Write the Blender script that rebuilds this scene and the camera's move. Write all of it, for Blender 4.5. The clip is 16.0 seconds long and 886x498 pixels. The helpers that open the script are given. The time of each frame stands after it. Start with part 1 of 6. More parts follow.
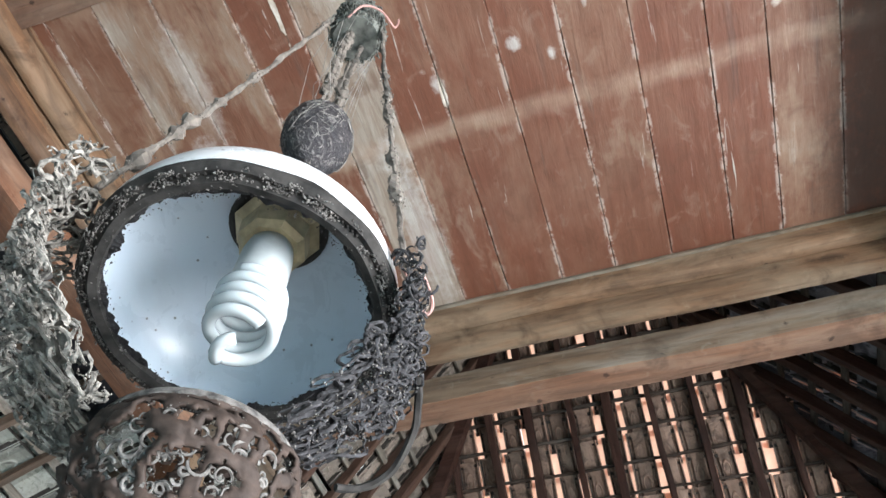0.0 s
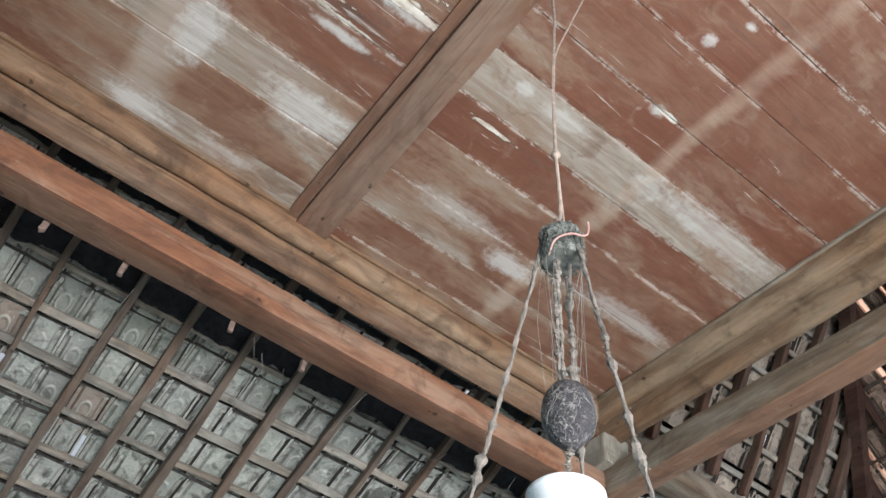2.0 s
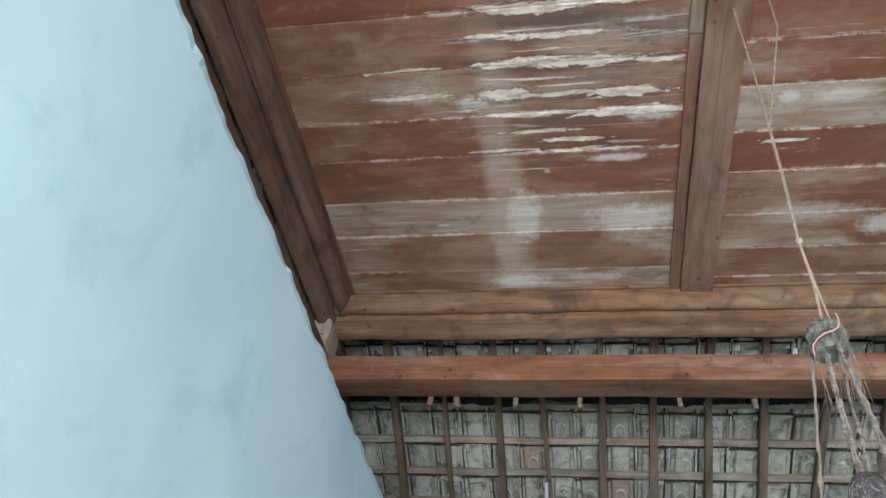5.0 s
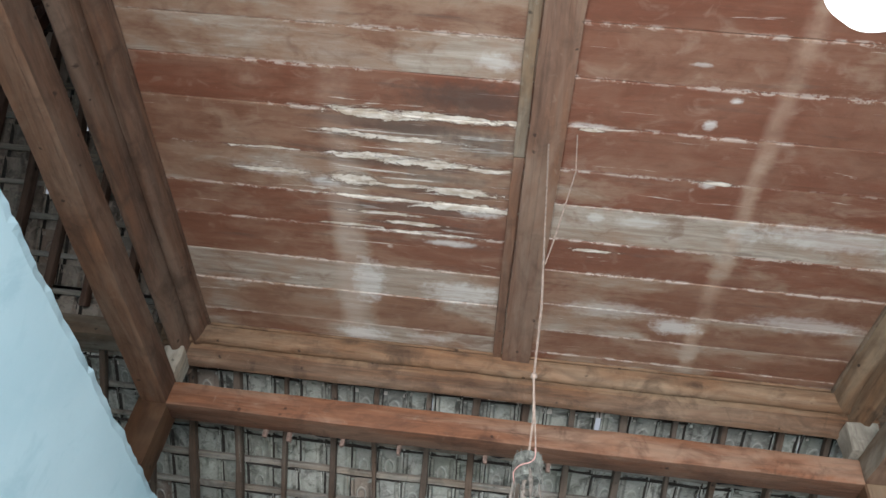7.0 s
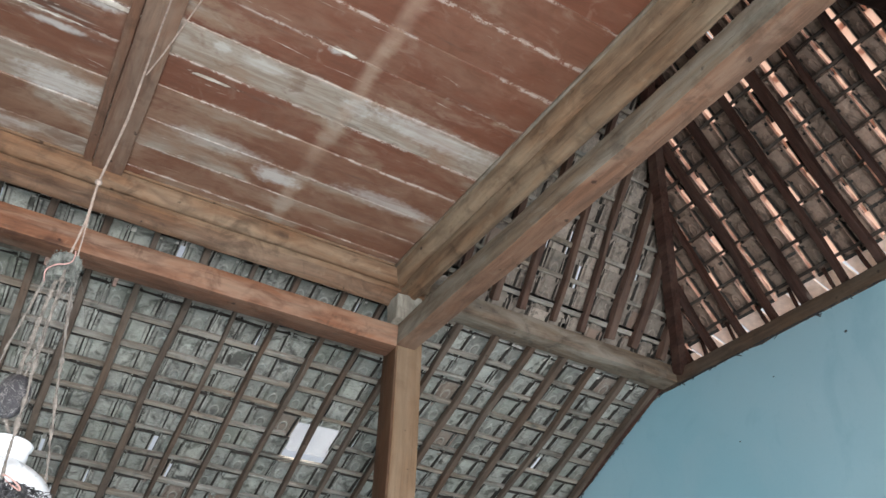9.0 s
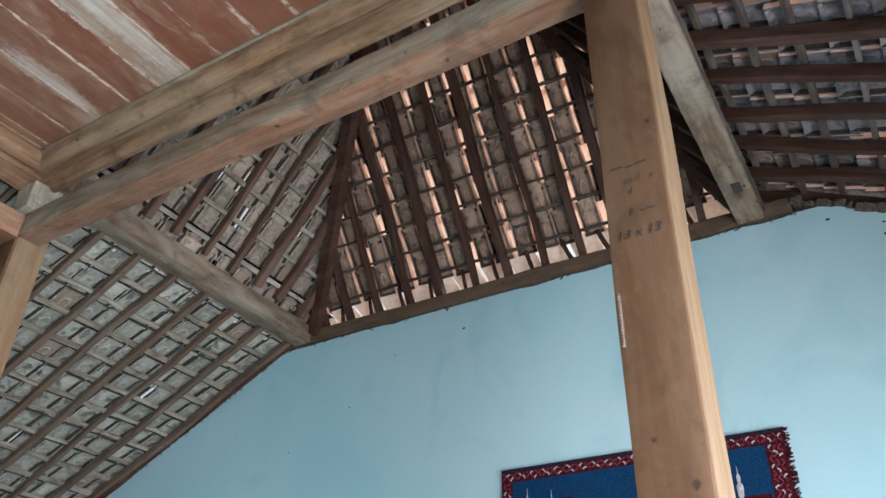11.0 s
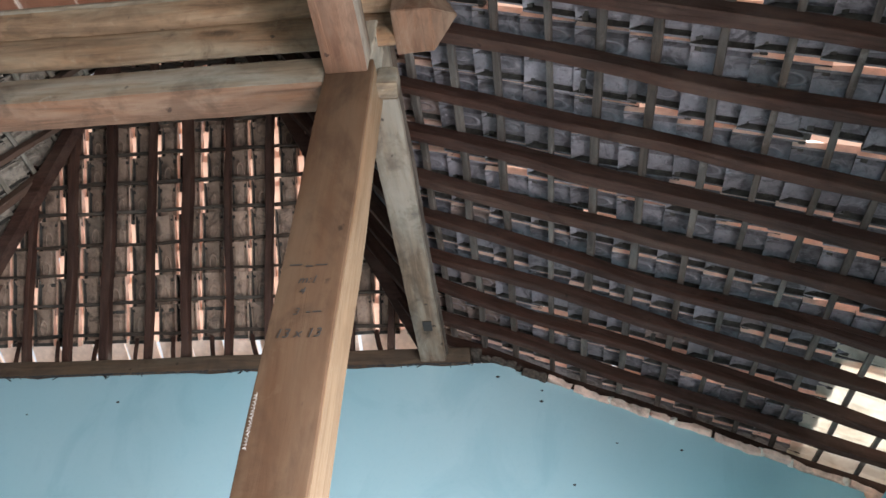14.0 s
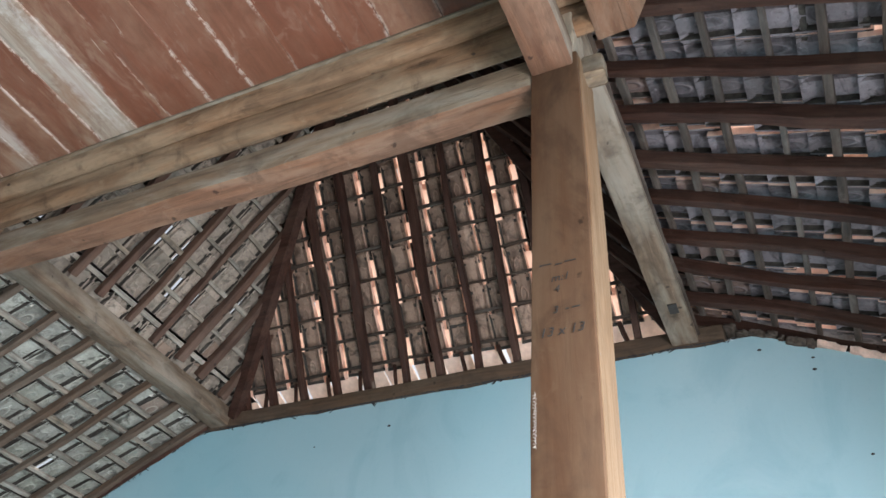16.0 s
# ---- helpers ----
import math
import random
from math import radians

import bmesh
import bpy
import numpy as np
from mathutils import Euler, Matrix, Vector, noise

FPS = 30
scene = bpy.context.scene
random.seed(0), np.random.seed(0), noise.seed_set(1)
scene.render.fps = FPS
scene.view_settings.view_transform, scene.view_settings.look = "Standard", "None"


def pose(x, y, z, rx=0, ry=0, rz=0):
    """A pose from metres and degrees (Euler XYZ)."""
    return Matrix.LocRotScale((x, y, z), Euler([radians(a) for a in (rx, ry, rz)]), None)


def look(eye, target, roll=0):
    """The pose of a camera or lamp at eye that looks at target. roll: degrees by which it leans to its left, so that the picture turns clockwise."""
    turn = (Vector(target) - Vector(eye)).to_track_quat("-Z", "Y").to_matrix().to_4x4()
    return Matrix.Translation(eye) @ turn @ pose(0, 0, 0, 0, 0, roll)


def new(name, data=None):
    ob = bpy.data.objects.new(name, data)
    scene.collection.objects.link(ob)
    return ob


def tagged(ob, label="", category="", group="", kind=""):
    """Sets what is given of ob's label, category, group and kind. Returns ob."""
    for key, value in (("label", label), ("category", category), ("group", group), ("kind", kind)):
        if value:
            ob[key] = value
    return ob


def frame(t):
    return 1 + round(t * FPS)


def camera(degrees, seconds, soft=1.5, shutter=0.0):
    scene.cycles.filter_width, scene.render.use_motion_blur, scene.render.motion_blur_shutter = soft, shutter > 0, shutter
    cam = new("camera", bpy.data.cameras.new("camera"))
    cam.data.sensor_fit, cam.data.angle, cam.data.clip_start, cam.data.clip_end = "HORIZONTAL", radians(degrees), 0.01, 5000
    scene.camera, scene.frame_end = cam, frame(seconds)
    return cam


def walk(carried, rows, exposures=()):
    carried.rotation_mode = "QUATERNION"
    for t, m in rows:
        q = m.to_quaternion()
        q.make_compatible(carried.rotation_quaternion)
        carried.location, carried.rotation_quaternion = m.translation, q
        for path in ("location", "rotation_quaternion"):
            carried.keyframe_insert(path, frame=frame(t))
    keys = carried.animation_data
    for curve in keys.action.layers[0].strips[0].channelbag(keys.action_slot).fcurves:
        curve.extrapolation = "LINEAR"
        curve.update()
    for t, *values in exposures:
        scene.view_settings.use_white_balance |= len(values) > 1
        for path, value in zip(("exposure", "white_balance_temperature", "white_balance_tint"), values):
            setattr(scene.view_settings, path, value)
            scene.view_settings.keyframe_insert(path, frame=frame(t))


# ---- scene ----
cam = camera(59.14, 16.0)
ROWS = [
    (0, -0.2162, -1.5010, 1.5619, -69.64, 55.18, 3.48),
    (0.5, -0.2599, -1.5187, 1.5536, -56.75, 55.06, 4.94),
    (1, -0.3450, -1.5629, 1.5732, -44.95, 54.08, 8.08),
    (1.5, -0.4216, -1.6711, 1.5925, -38.10, 52.60, 7.19),
    (2, -0.4715, -1.7928, 1.6137, -31.87, 49.95, 7.23),
    (2.5, -0.4785, -1.8886, 1.6011, -25.44, 47.90, 7.68),
    (3, -0.4470, -1.9774, 1.5807, -14.07, 46.79, 7.94),
    (3.5, -0.4321, -2.0789, 1.5692, -0.25, 45.29, 9.80),
    (4, -0.4445, -2.2191, 1.5660, 6.10, 44.63, 8.33),
    (6.3, -0.1498, -2.7981, 1.5840, 19.66, 43.75, 11.24),
    (6.5, -0.1133, -2.8536, 1.5899, 16.34, 43.44, 11.34),
    (7, -0.0587, -2.8882, 1.5886, 5.74, 44.37, 9.73),
    (7.5, -0.0647, -2.9401, 1.5792, -4.65, 44.74, 5.82),
    (8, -0.0343, -2.9728, 1.5765, -14.96, 41.49, 3.09),
    (8.5, 0.0157, -2.9753, 1.5848, -22.59, 37.82, 2.34),
    (9, 0.0750, -2.9578, 1.5464, -29.44, 35.78, 1.91),
    (9.2, 0.1076, -2.9486, 1.5507, -31.66, 34.95, 2.06),
    (11.3, 0.1386, -2.9997, 1.5387, -62.35, 33.31, 1.20),
    (11.5, 0.1380, -3.0060, 1.5383, -65.33, 33.63, 0.80),
    (12, 0.1505, -3.0173, 1.5437, -71.41, 35.99, 0.45),
    (12.5, 0.1727, -3.0227, 1.5475, -77.66, 38.68, 0.76),
    (13, 0.1958, -3.0348, 1.5586, -82.70, 40.42, 0.41),
    (13.5, 0.2282, -3.0573, 1.5656, -83.59, 41.28, 1.03),
    (14, 0.2536, -3.0740, 1.5665, -82.24, 41.71, 2.50),
    (14.5, 0.2684, -3.0722, 1.5562, -80.69, 42.08, 3.67),
    (15, 0.2703, -3.0559, 1.5500, -77.38, 42.19, 4.42),
    (15.5, 0.2584, -3.0337, 1.5471, -71.15, 41.80, 4.94),
    (16, 0.2348, -3.0079, 1.5411, -61.57, 40.86, 5.59),
]


def eye(x, y, z, yaw, pitch, roll):
    return pose(x, y, z, 0, 0, yaw) @ pose(0, 0, 0, 90 + pitch) @ pose(0, 0, 0, 0, 0, roll)


walk(cam, [(row[0], eye(*row[1:])) for row in ROWS], exposures=[(0.0, 0.27), (2.0, 0.24), (3.0, 0.16), (3.5, 0.07), (4.2, -0.13), (6.3, -0.20), (7.0, -0.09), (8.0, 0.0), (9.2, -0.03), (11.3, 0.03), (12.0, 0.04), (13.5, 0.18), (16.0, 0.17)])

# ---- light ----
SUN_AZ, SUN_EL = 112.0, 56.0      # degrees: from the north-facing +y axis, clockwise; above the horizon
world = bpy.data.worlds.new("sky")
scene.world = world
world.use_nodes = True
wn = world.node_tree
wn.nodes.clear()
sky = wn.nodes.new("ShaderNodeTexSky")
sky.sky_type = "NISHITA"
sky.sun_disc = False
sky.sun_elevation, sky.sun_rotation = radians(SUN_EL), radians(SUN_AZ)
sky.air_density, sky.dust_density = 1.2, 3.0
bg = wn.nodes.new("ShaderNodeBackground")
bg.inputs["Strength"].default_value = 0.15
pale_sky = wn.nodes.new("ShaderNodeHueSaturation")
pale_sky.inputs["Saturation"].default_value = 0.35
wo = wn.nodes.new("ShaderNodeOutputWorld")
wn.links.new(sky.outputs[0], pale_sky.inputs["Color"])
wn.links.new(pale_sky.outputs[0], bg.inputs[0])
wn.links.new(bg.outputs[0], wo.inputs[0])

sun_data = bpy.data.lights.new("sun", "SUN")
sun_data.energy, sun_data.angle, sun_data.color = 5.0, radians(3.0), (1.0, 0.94, 0.85)
sun = new("sun", sun_data)
sun_dir = Vector((math.sin(radians(SUN_AZ)) * math.cos(radians(SUN_EL)), math.cos(radians(SUN_AZ)) * math.cos(radians(SUN_EL)), math.sin(radians(SUN_EL))))
sun.matrix_world = look(sun_dir * 30, (0, 0, 0))


def daylight(name, eye_at, target, width, height, watts, colour):
    data = bpy.data.lights.new(name, "AREA")
    data.shape, data.size, data.size_y, data.energy, data.color = "RECTANGLE", width, height, watts, colour
    ob = new(name, data)
    ob.matrix_world = look(eye_at, target)
    return ob


# sky light in the openings of the south wall
daylight("daylight_door", (-0.25, -4.36, 1.15), (-0.25, 0, -0.7), 1.5, 2.1, 410, (0.93, 0.95, 1.0))
daylight("daylight_window", (1.9, -4.36, 1.35), (1.9, 0, 0.5), 1.5, 1.3, 118, (0.93, 0.95, 1.0))

# ---- materials ----


class Nodes:
    """A short way to write node trees."""

    def __init__(self, name):
        self.mat = bpy.data.materials.new(name)
        self.mat.use_nodes = True
        self.tree = self.mat.node_tree
        self.bsdf = self.tree.nodes["Principled BSDF"]

    def add(self, kind, **values):
        node = self.tree.nodes.new("ShaderNode" + kind)
        for key, value in values.items():
            if key in ("blend_type", "data_type", "operation", "noise_dimensions", "feature", "attribute_name", "wave_type", "bands_direction", "interpolation_type", "clamp", "distance_metric"):
                if key == "blend_type":
                    node.blend_type = value
                elif key == "data_type":
                    node.data_type = value
                elif key == "operation":
                    node.operation = value
                elif key == "noise_dimensions":
                    node.noise_dimensions = value
                elif key == "feature":
                    node.feature = value
                elif key == "attribute_name":
                    node.attribute_name = value
                elif key == "wave_type":
                    node.wave_type = value
                elif key == "bands_direction":
                    node.bands_direction = value
                elif key == "interpolation_type":
                    node.interpolation_type = value
                elif key == "distance_metric":
                    node.distance = value
                else:
                    node.use_clamp = value
        return node

    def put(self, socket, value):
        if isinstance(value, bpy.types.NodeSocket):
            self.tree.links.new(value, socket)
        elif isinstance(value, (tuple, list)) and len(value) == 3 and socket.type == "RGBA":
            socket.default_value = (*value, 1)
        else:
            socket.default_value = value

    def coords(self, which="Object", scale=(1, 1, 1), shift=None):
        c = self.add("TexCoord").outputs[which]
        m = self.add("Mapping")
        self.put(m.inputs["Vector"], c)
        self.put(m.inputs["Scale"], scale)
        if shift is not None:
            self.put(m.inputs["Location"], shift)
        return m.outputs[0]

    def noise(self, vector, scale, detail=4.0, rough=0.55, distort=0.0):
        n = self.add("TexNoise")
        self.put(n.inputs["Vector"], vector)
        self.put(n.inputs["Scale"], scale)
        self.put(n.inputs["Detail"], detail)
        self.put(n.inputs["Roughness"], rough)
        self.put(n.inputs["Distortion"], distort)
        return n.outputs["Fac"]

    def ramp(self, value, low, high, a=0.0, b=1.0):
        m = self.add("MapRange")
        self.put(m.inputs["Value"], value)
        for key, v in (("From Min", low), ("From Max", high), ("To Min", a), ("To Max", b)):
            self.put(m.inputs[key], v)
        return m.outputs[0]

    def math(self, operation, a, b=0.0):
        m = self.add("Math", operation=operation)
        self.put(m.inputs[0], a)
        self.put(m.inputs[1], b)
        return m.outputs[0]

    def mix(self, fac, a, b, blend="MIX"):
        m = self.add("Mix", data_type="RGBA", blend_type=blend)
        self.put(m.inputs[0], fac)
        self.put(m.inputs[6], a)
        self.put(m.inputs[7], b)
        return m.outputs[2]

    def attribute(self, name):
        return self.add("Attribute", attribute_name=name)

    def random(self):
        return self.add("ObjectInfo").outputs["Random"]

    def island(self):
        return self.add("NewGeometry").outputs["Random Per Island"]

    def bump(self, height, strength=0.3, distance=0.01):
        b = self.add("Bump")
        self.put(b.inputs["Strength"], strength)
        self.put(b.inputs["Distance"], distance)
        self.put(b.inputs["Height"], height)
        self.put(self.bsdf.inputs["Normal"], b.outputs[0])

    def done(self, colour, rough=0.7, metal=0.0, spec=0.4):
        self.put(self.bsdf.inputs["Base Color"], colour)
        self.put(self.bsdf.inputs["Roughness"], rough)
        self.put(self.bsdf.inputs["Metallic"], metal)
        self.put(self.bsdf.inputs["Specular IOR Level"], spec)
        return self.mat


def timber(name, base, dark, pale, along="x", dirt=0.5, worn=0.35, knots=True, lines=1.0):
    """Old sawn timber, grain along one axis of the object, with warm and weathered stretches, knots and stains."""
    n = Nodes(name)
    stretch = {"x": (1.2, 14, 14), "y": (14, 1.2, 14), "z": (14, 14, 1.2)}[along]
    slow = {"x": (0.55, 3, 3), "y": (3, 0.55, 3), "z": (3, 3, 0.55)}[along]
    rnd = n.random()
    off = n.add("CombineXYZ")
    n.put(off.inputs[0], n.math("MULTIPLY", rnd, 31.0))
    n.put(off.inputs[1], n.math("MULTIPLY", rnd, 17.0))
    grain = n.noise(n.coords(scale=stretch, shift=off.outputs[0]), 2.2, 6, 0.65, 1.1)
    soft = n.coords(shift=off.outputs[0])
    cloud = n.noise(n.coords(scale=slow, shift=off.outputs[0]), 2.4, 4, 0.6, 0.5)
    warm = n.noise(n.coords(scale=slow, shift=off.outputs[0]), 1.3, 3, 0.5, 1.4)
    stain = n.noise(soft, 7.0, 5, 0.65, 0.6)
    scuff = n.noise(soft, 22.0, 4, 0.7, 0.5)
    warm_tone = (min(1, base[0] * 1.05), base[1] * 0.90, base[2] * 0.78)
    colour = n.mix(n.ramp(warm, 0.38, 0.60), base, warm_tone)
    colour = n.mix(n.ramp(grain, 0.34, 0.60, 0.75 * lines, 0.0), colour, dark)
    colour = n.mix(n.math("MULTIPLY", n.ramp(cloud, 0.46, 0.64), worn), colour, pale)
    colour = n.mix(n.math("MULTIPLY", n.ramp(scuff, 0.60, 0.72), worn * 0.7), colour, pale)
    blotch = n.noise(n.coords(scale={"x": (0.45, 1, 1), "y": (1, 0.45, 1), "z": (1, 1, 0.45)}[along], shift=off.outputs[0]), 6.5, 5, 0.62, 1.6)
    colour = n.mix(n.math("MULTIPLY", n.ramp(blotch, 0.50, 0.66), 0.45 * worn + 0.25), colour, tuple(c * 0.8 for c in dark))
    colour = n.mix(n.math("MULTIPLY", n.ramp(blotch, 0.44, 0.30), 0.55 * worn), colour, pale)
    scratch = n.noise(n.coords(scale={"x": (0.35, 30, 30), "y": (30, 0.35, 30), "z": (30, 30, 0.35)}[along], shift=off.outputs[0]), 3.0, 4, 0.7, 0.6)
    colour = n.mix(n.ramp(scratch, 0.60, 0.72, 0.0, 0.4 * lines), colour, tuple(c * 0.7 for c in dark))
    colour = n.mix(n.math("MULTIPLY", n.ramp(stain, 0.54, 0.72), dirt), colour, tuple(c * 0.42 for c in dark))
    if knots:
        v = n.add("TexVoronoi")
        bend = n.add("VectorMath", operation="ADD")
        n.put(bend.inputs[0], n.coords(scale={"x": (1, 3, 3), "y": (3, 1, 3), "z": (3, 3, 1)}[along], shift=off.outputs[0]))
        wave = n.add("CombineXYZ")
        for k in range(3):
            n.put(wave.inputs[k], n.math("MULTIPLY", scuff, 0.10))
        n.put(bend.inputs[1], wave.outputs[0])
        n.put(v.inputs["Vector"], bend.outputs[0])
        n.put(v.inputs["Scale"], 1.7)
        knot = n.ramp(v.outputs["Distance"], 0.04, 0.13, 1.0, 0.0)
        halo = n.math("MULTIPLY", n.ramp(v.outputs["Distance"], 0.10, 0.26, 1.0, 0.0), 0.45)
        colour = n.mix(halo, colour, warm_tone)
        colour = n.mix(n.math("MULTIPLY", knot, 0.75), colour, tuple(c * 0.45 for c in dark))
    pins = n.add("TexVoronoi")
    n.put(pins.inputs["Vector"], soft)
    n.put(pins.inputs["Scale"], 11.0)
    colour = n.mix(n.ramp(n.math("ADD", pins.outputs["Distance"], n.math("MULTIPLY", n.math("SUBTRACT", scuff, 0.5), 0.5)), 0.03, 0.09, 0.8, 0.0), colour, tuple(c * 0.3 for c in dark))
    n.bump(n.math("SUBTRACT", n.math("ADD", grain, n.math("ADD", n.math("MULTIPLY", stain, 0.8), n.math("MULTIPLY", scuff, 0.25))), n.ramp(scratch, 0.58, 0.70, 0.0, 0.8 * lines)), 0.5 * lines, 0.008)
    return n.done(colour, n.ramp(grain, 0.3, 0.7, 0.8, 0.6), 0.0, 0.25)


def plain_paint(name, base, stain, amount=0.35, rough=0.75):
    n = Nodes(name)
    big = n.noise(n.coords(), 1.3, 4, 0.55, 0.5)
    mid = n.noise(n.coords(scale=(1, 1, 0.6)), 2.4, 5, 0.6, 0.8)
    fine = n.noise(n.coords(), 60.0, 3, 0.6)
    colour = n.mix(n.math("MULTIPLY", n.ramp(big, 0.35, 0.7), amount), base, stain)
    colour = n.mix(n.math("MULTIPLY", n.ramp(mid, 0.55, 0.8), amount * 0.7), colour, tuple(min(1, c * 1.25) for c in base))
    n.bump(n.math("ADD", n.math("MULTIPLY", n.noise(n.coords(), 5.0, 3), 1.2), n.math("MULTIPLY", fine, 0.10)), 0.25, 0.012)
    return n.done(colour, rough, 0.0, 0.3)


def flat(name, colour, rough=0.6, metal=0.0, spread=0.25, scale=40.0, spec=0.4):
    n = Nodes(name)
    f = n.noise(n.coords(), scale, 4, 0.6)
    c = n.mix(n.ramp(f, 0.3, 0.7), tuple(v * (1 - spread) for v in colour), tuple(min(1, v * (1 + spread)) for v in colour))
    n.bump(f, 0.2, 0.002)
    return n.done(c, rough, metal, spec)


WOOD_ORANGE = timber("orange_teak", (0.222, 0.106, 0.060), (0.105, 0.047, 0.028), (0.31, 0.215, 0.155), "x", 0.7, 0.62)
WOOD_GREY_Y = timber("weathered_timber_long_y", (0.190, 0.149, 0.107), (0.092, 0.068, 0.047), (0.30, 0.282, 0.235), "y", 0.5, 0.55)
WOOD_GREY_X = timber("weathered_timber_long_x", (0.172, 0.132, 0.097), (0.080, 0.056, 0.040), (0.30, 0.265, 0.22), "x", 0.65, 0.6)
WOOD_RING_X = timber("ring_timber_long_x", (0.205, 0.125, 0.074), (0.080, 0.046, 0.028), (0.31, 0.23, 0.155), "x", 0.65, 0.45)
WOOD_RING_Y = timber("ring_timber_long_y", (0.228, 0.144, 0.087), (0.085, 0.052, 0.032), (0.33, 0.26, 0.18), "y", 0.65, 0.45)
WOOD_POST = timber("post_timber", (0.082, 0.041, 0.021), (0.060, 0.029, 0.016), (0.122, 0.076, 0.046), "z", 0.5, 0.55, True, 0.35)
WOOD_CROSS = timber("cross_beam_timber", (0.180, 0.105, 0.072), (0.105, 0.062, 0.043), (0.27, 0.20, 0.15), "y", 0.4, 0.5)
WOOD_RAFTER = timber("rafter_timber", (0.118, 0.086, 0.066), (0.052, 0.037, 0.028), (0.22, 0.18, 0.145), "y", 0.35, 0.3, False)
WOOD_RAFTER_DARK = timber("dark_rafter_timber", (0.055, 0.025, 0.018), (0.018, 0.008, 0.006), (0.11, 0.068, 0.052), "y", 0.35, 0.35, False)
WOOD_RAFTER_RED = timber("red_brown_rafter_timber", (0.098, 0.056, 0.041), (0.042, 0.024, 0.018), (0.18, 0.125, 0.095), "y", 0.35, 0.3, False)
WOOD_BATTEN_GREY = timber("grey_batten_timber", (0.088, 0.076, 0.070), (0.030, 0.025, 0.023), (0.24, 0.22, 0.20), "x", 0.5, 0.5, False)
WOOD_BATTEN = timber("batten_timber", (0.27, 0.25, 0.215), (0.09, 0.08, 0.068), (0.42, 0.40, 0.36), "x", 0.7, 0.5, False)
WOOD_BATTEN_DARK = timber("dark_batten_timber", (0.055, 0.042, 0.034), (0.022, 0.016, 0.013), (0.15, 0.125, 0.105), "x", 0.5, 0.5, False)
WOOD_BLOCK = timber("pale_block_timber", (0.31, 0.285, 0.235), (0.17, 0.145, 0.115), (0.44, 0.41, 0.35), "z", 0.4, 0.5, False)
WOOD_BLOCK_RED = timber("carved_end_timber", (0.145, 0.078, 0.048), (0.075, 0.038, 0.024), (0.24, 0.17, 0.12), "x", 0.5, 0.5, False)
WOOD_WEST = timber("dark_brown_timber_long_y", (0.118, 0.068, 0.046), (0.055, 0.032, 0.022), (0.19, 0.135, 0.10), "y", 0.5, 0.5)
WOOD_FASCIA = timber("fascia_timber_long_x", (0.150, 0.092, 0.058), (0.060, 0.036, 0.024), (0.25, 0.18, 0.125), "x", 0.65, 0.5)
SAPWOOD = timber("sapwood_edge", (0.195, 0.130, 0.080), (0.14, 0.090, 0.052), (0.24, 0.175, 0.12), "z", 0.1, 0.3, False)


def lime_wash(name, base, pale, deep, cloud_scale, fine_amount):
    """Blue lime paint in cloudy coats, with scuffs and thin spots."""
    n = Nodes(name)
    big = n.noise(n.coords(), cloud_scale, 3, 0.5, 0.4)
    mid = n.noise(n.coords(scale=(1, 1, 0.7)), cloud_scale * 4.5, 5, 0.6, 0.9)
    fine = n.noise(n.coords(), 45.0, 4, 0.65)
    colour = n.mix(n.ramp(big, 0.36, 0.66), base, pale)
    colour = n.mix(n.math("MULTIPLY", n.ramp(mid, 0.56, 0.70), fine_amount), colour, pale)
    colour = n.mix(n.math("MULTIPLY", n.ramp(mid, 0.46, 0.34), fine_amount), colour, deep)
    colour = n.mix(n.math("MULTIPLY", n.ramp(fine, 0.55, 0.75), 0.12), colour, deep)
    n.bump(n.math("ADD", n.math("MULTIPLY", n.noise(n.coords(), 5.0, 3), 1.2), n.math("MULTIPLY", fine, 0.12)), 0.25, 0.012)
    return n.done(colour, 0.75, 0.0, 0.3)


WALL_BLUE = lime_wash("blue_lime_paint", (0.27, 0.475, 0.54), (0.37, 0.525, 0.575), (0.19, 0.37, 0.44), 0.55, 0.25)
WALL_PALE = lime_wash("pale_blue_lime_paint", (0.275, 0.40, 0.445), (0.345, 0.465, 0.505), (0.215, 0.335, 0.38), 1.4, 0.5)
FLOOR_MAT = plain_paint("floor_cement", (0.27, 0.25, 0.23), (0.19, 0.175, 0.16), 0.5, 0.6)


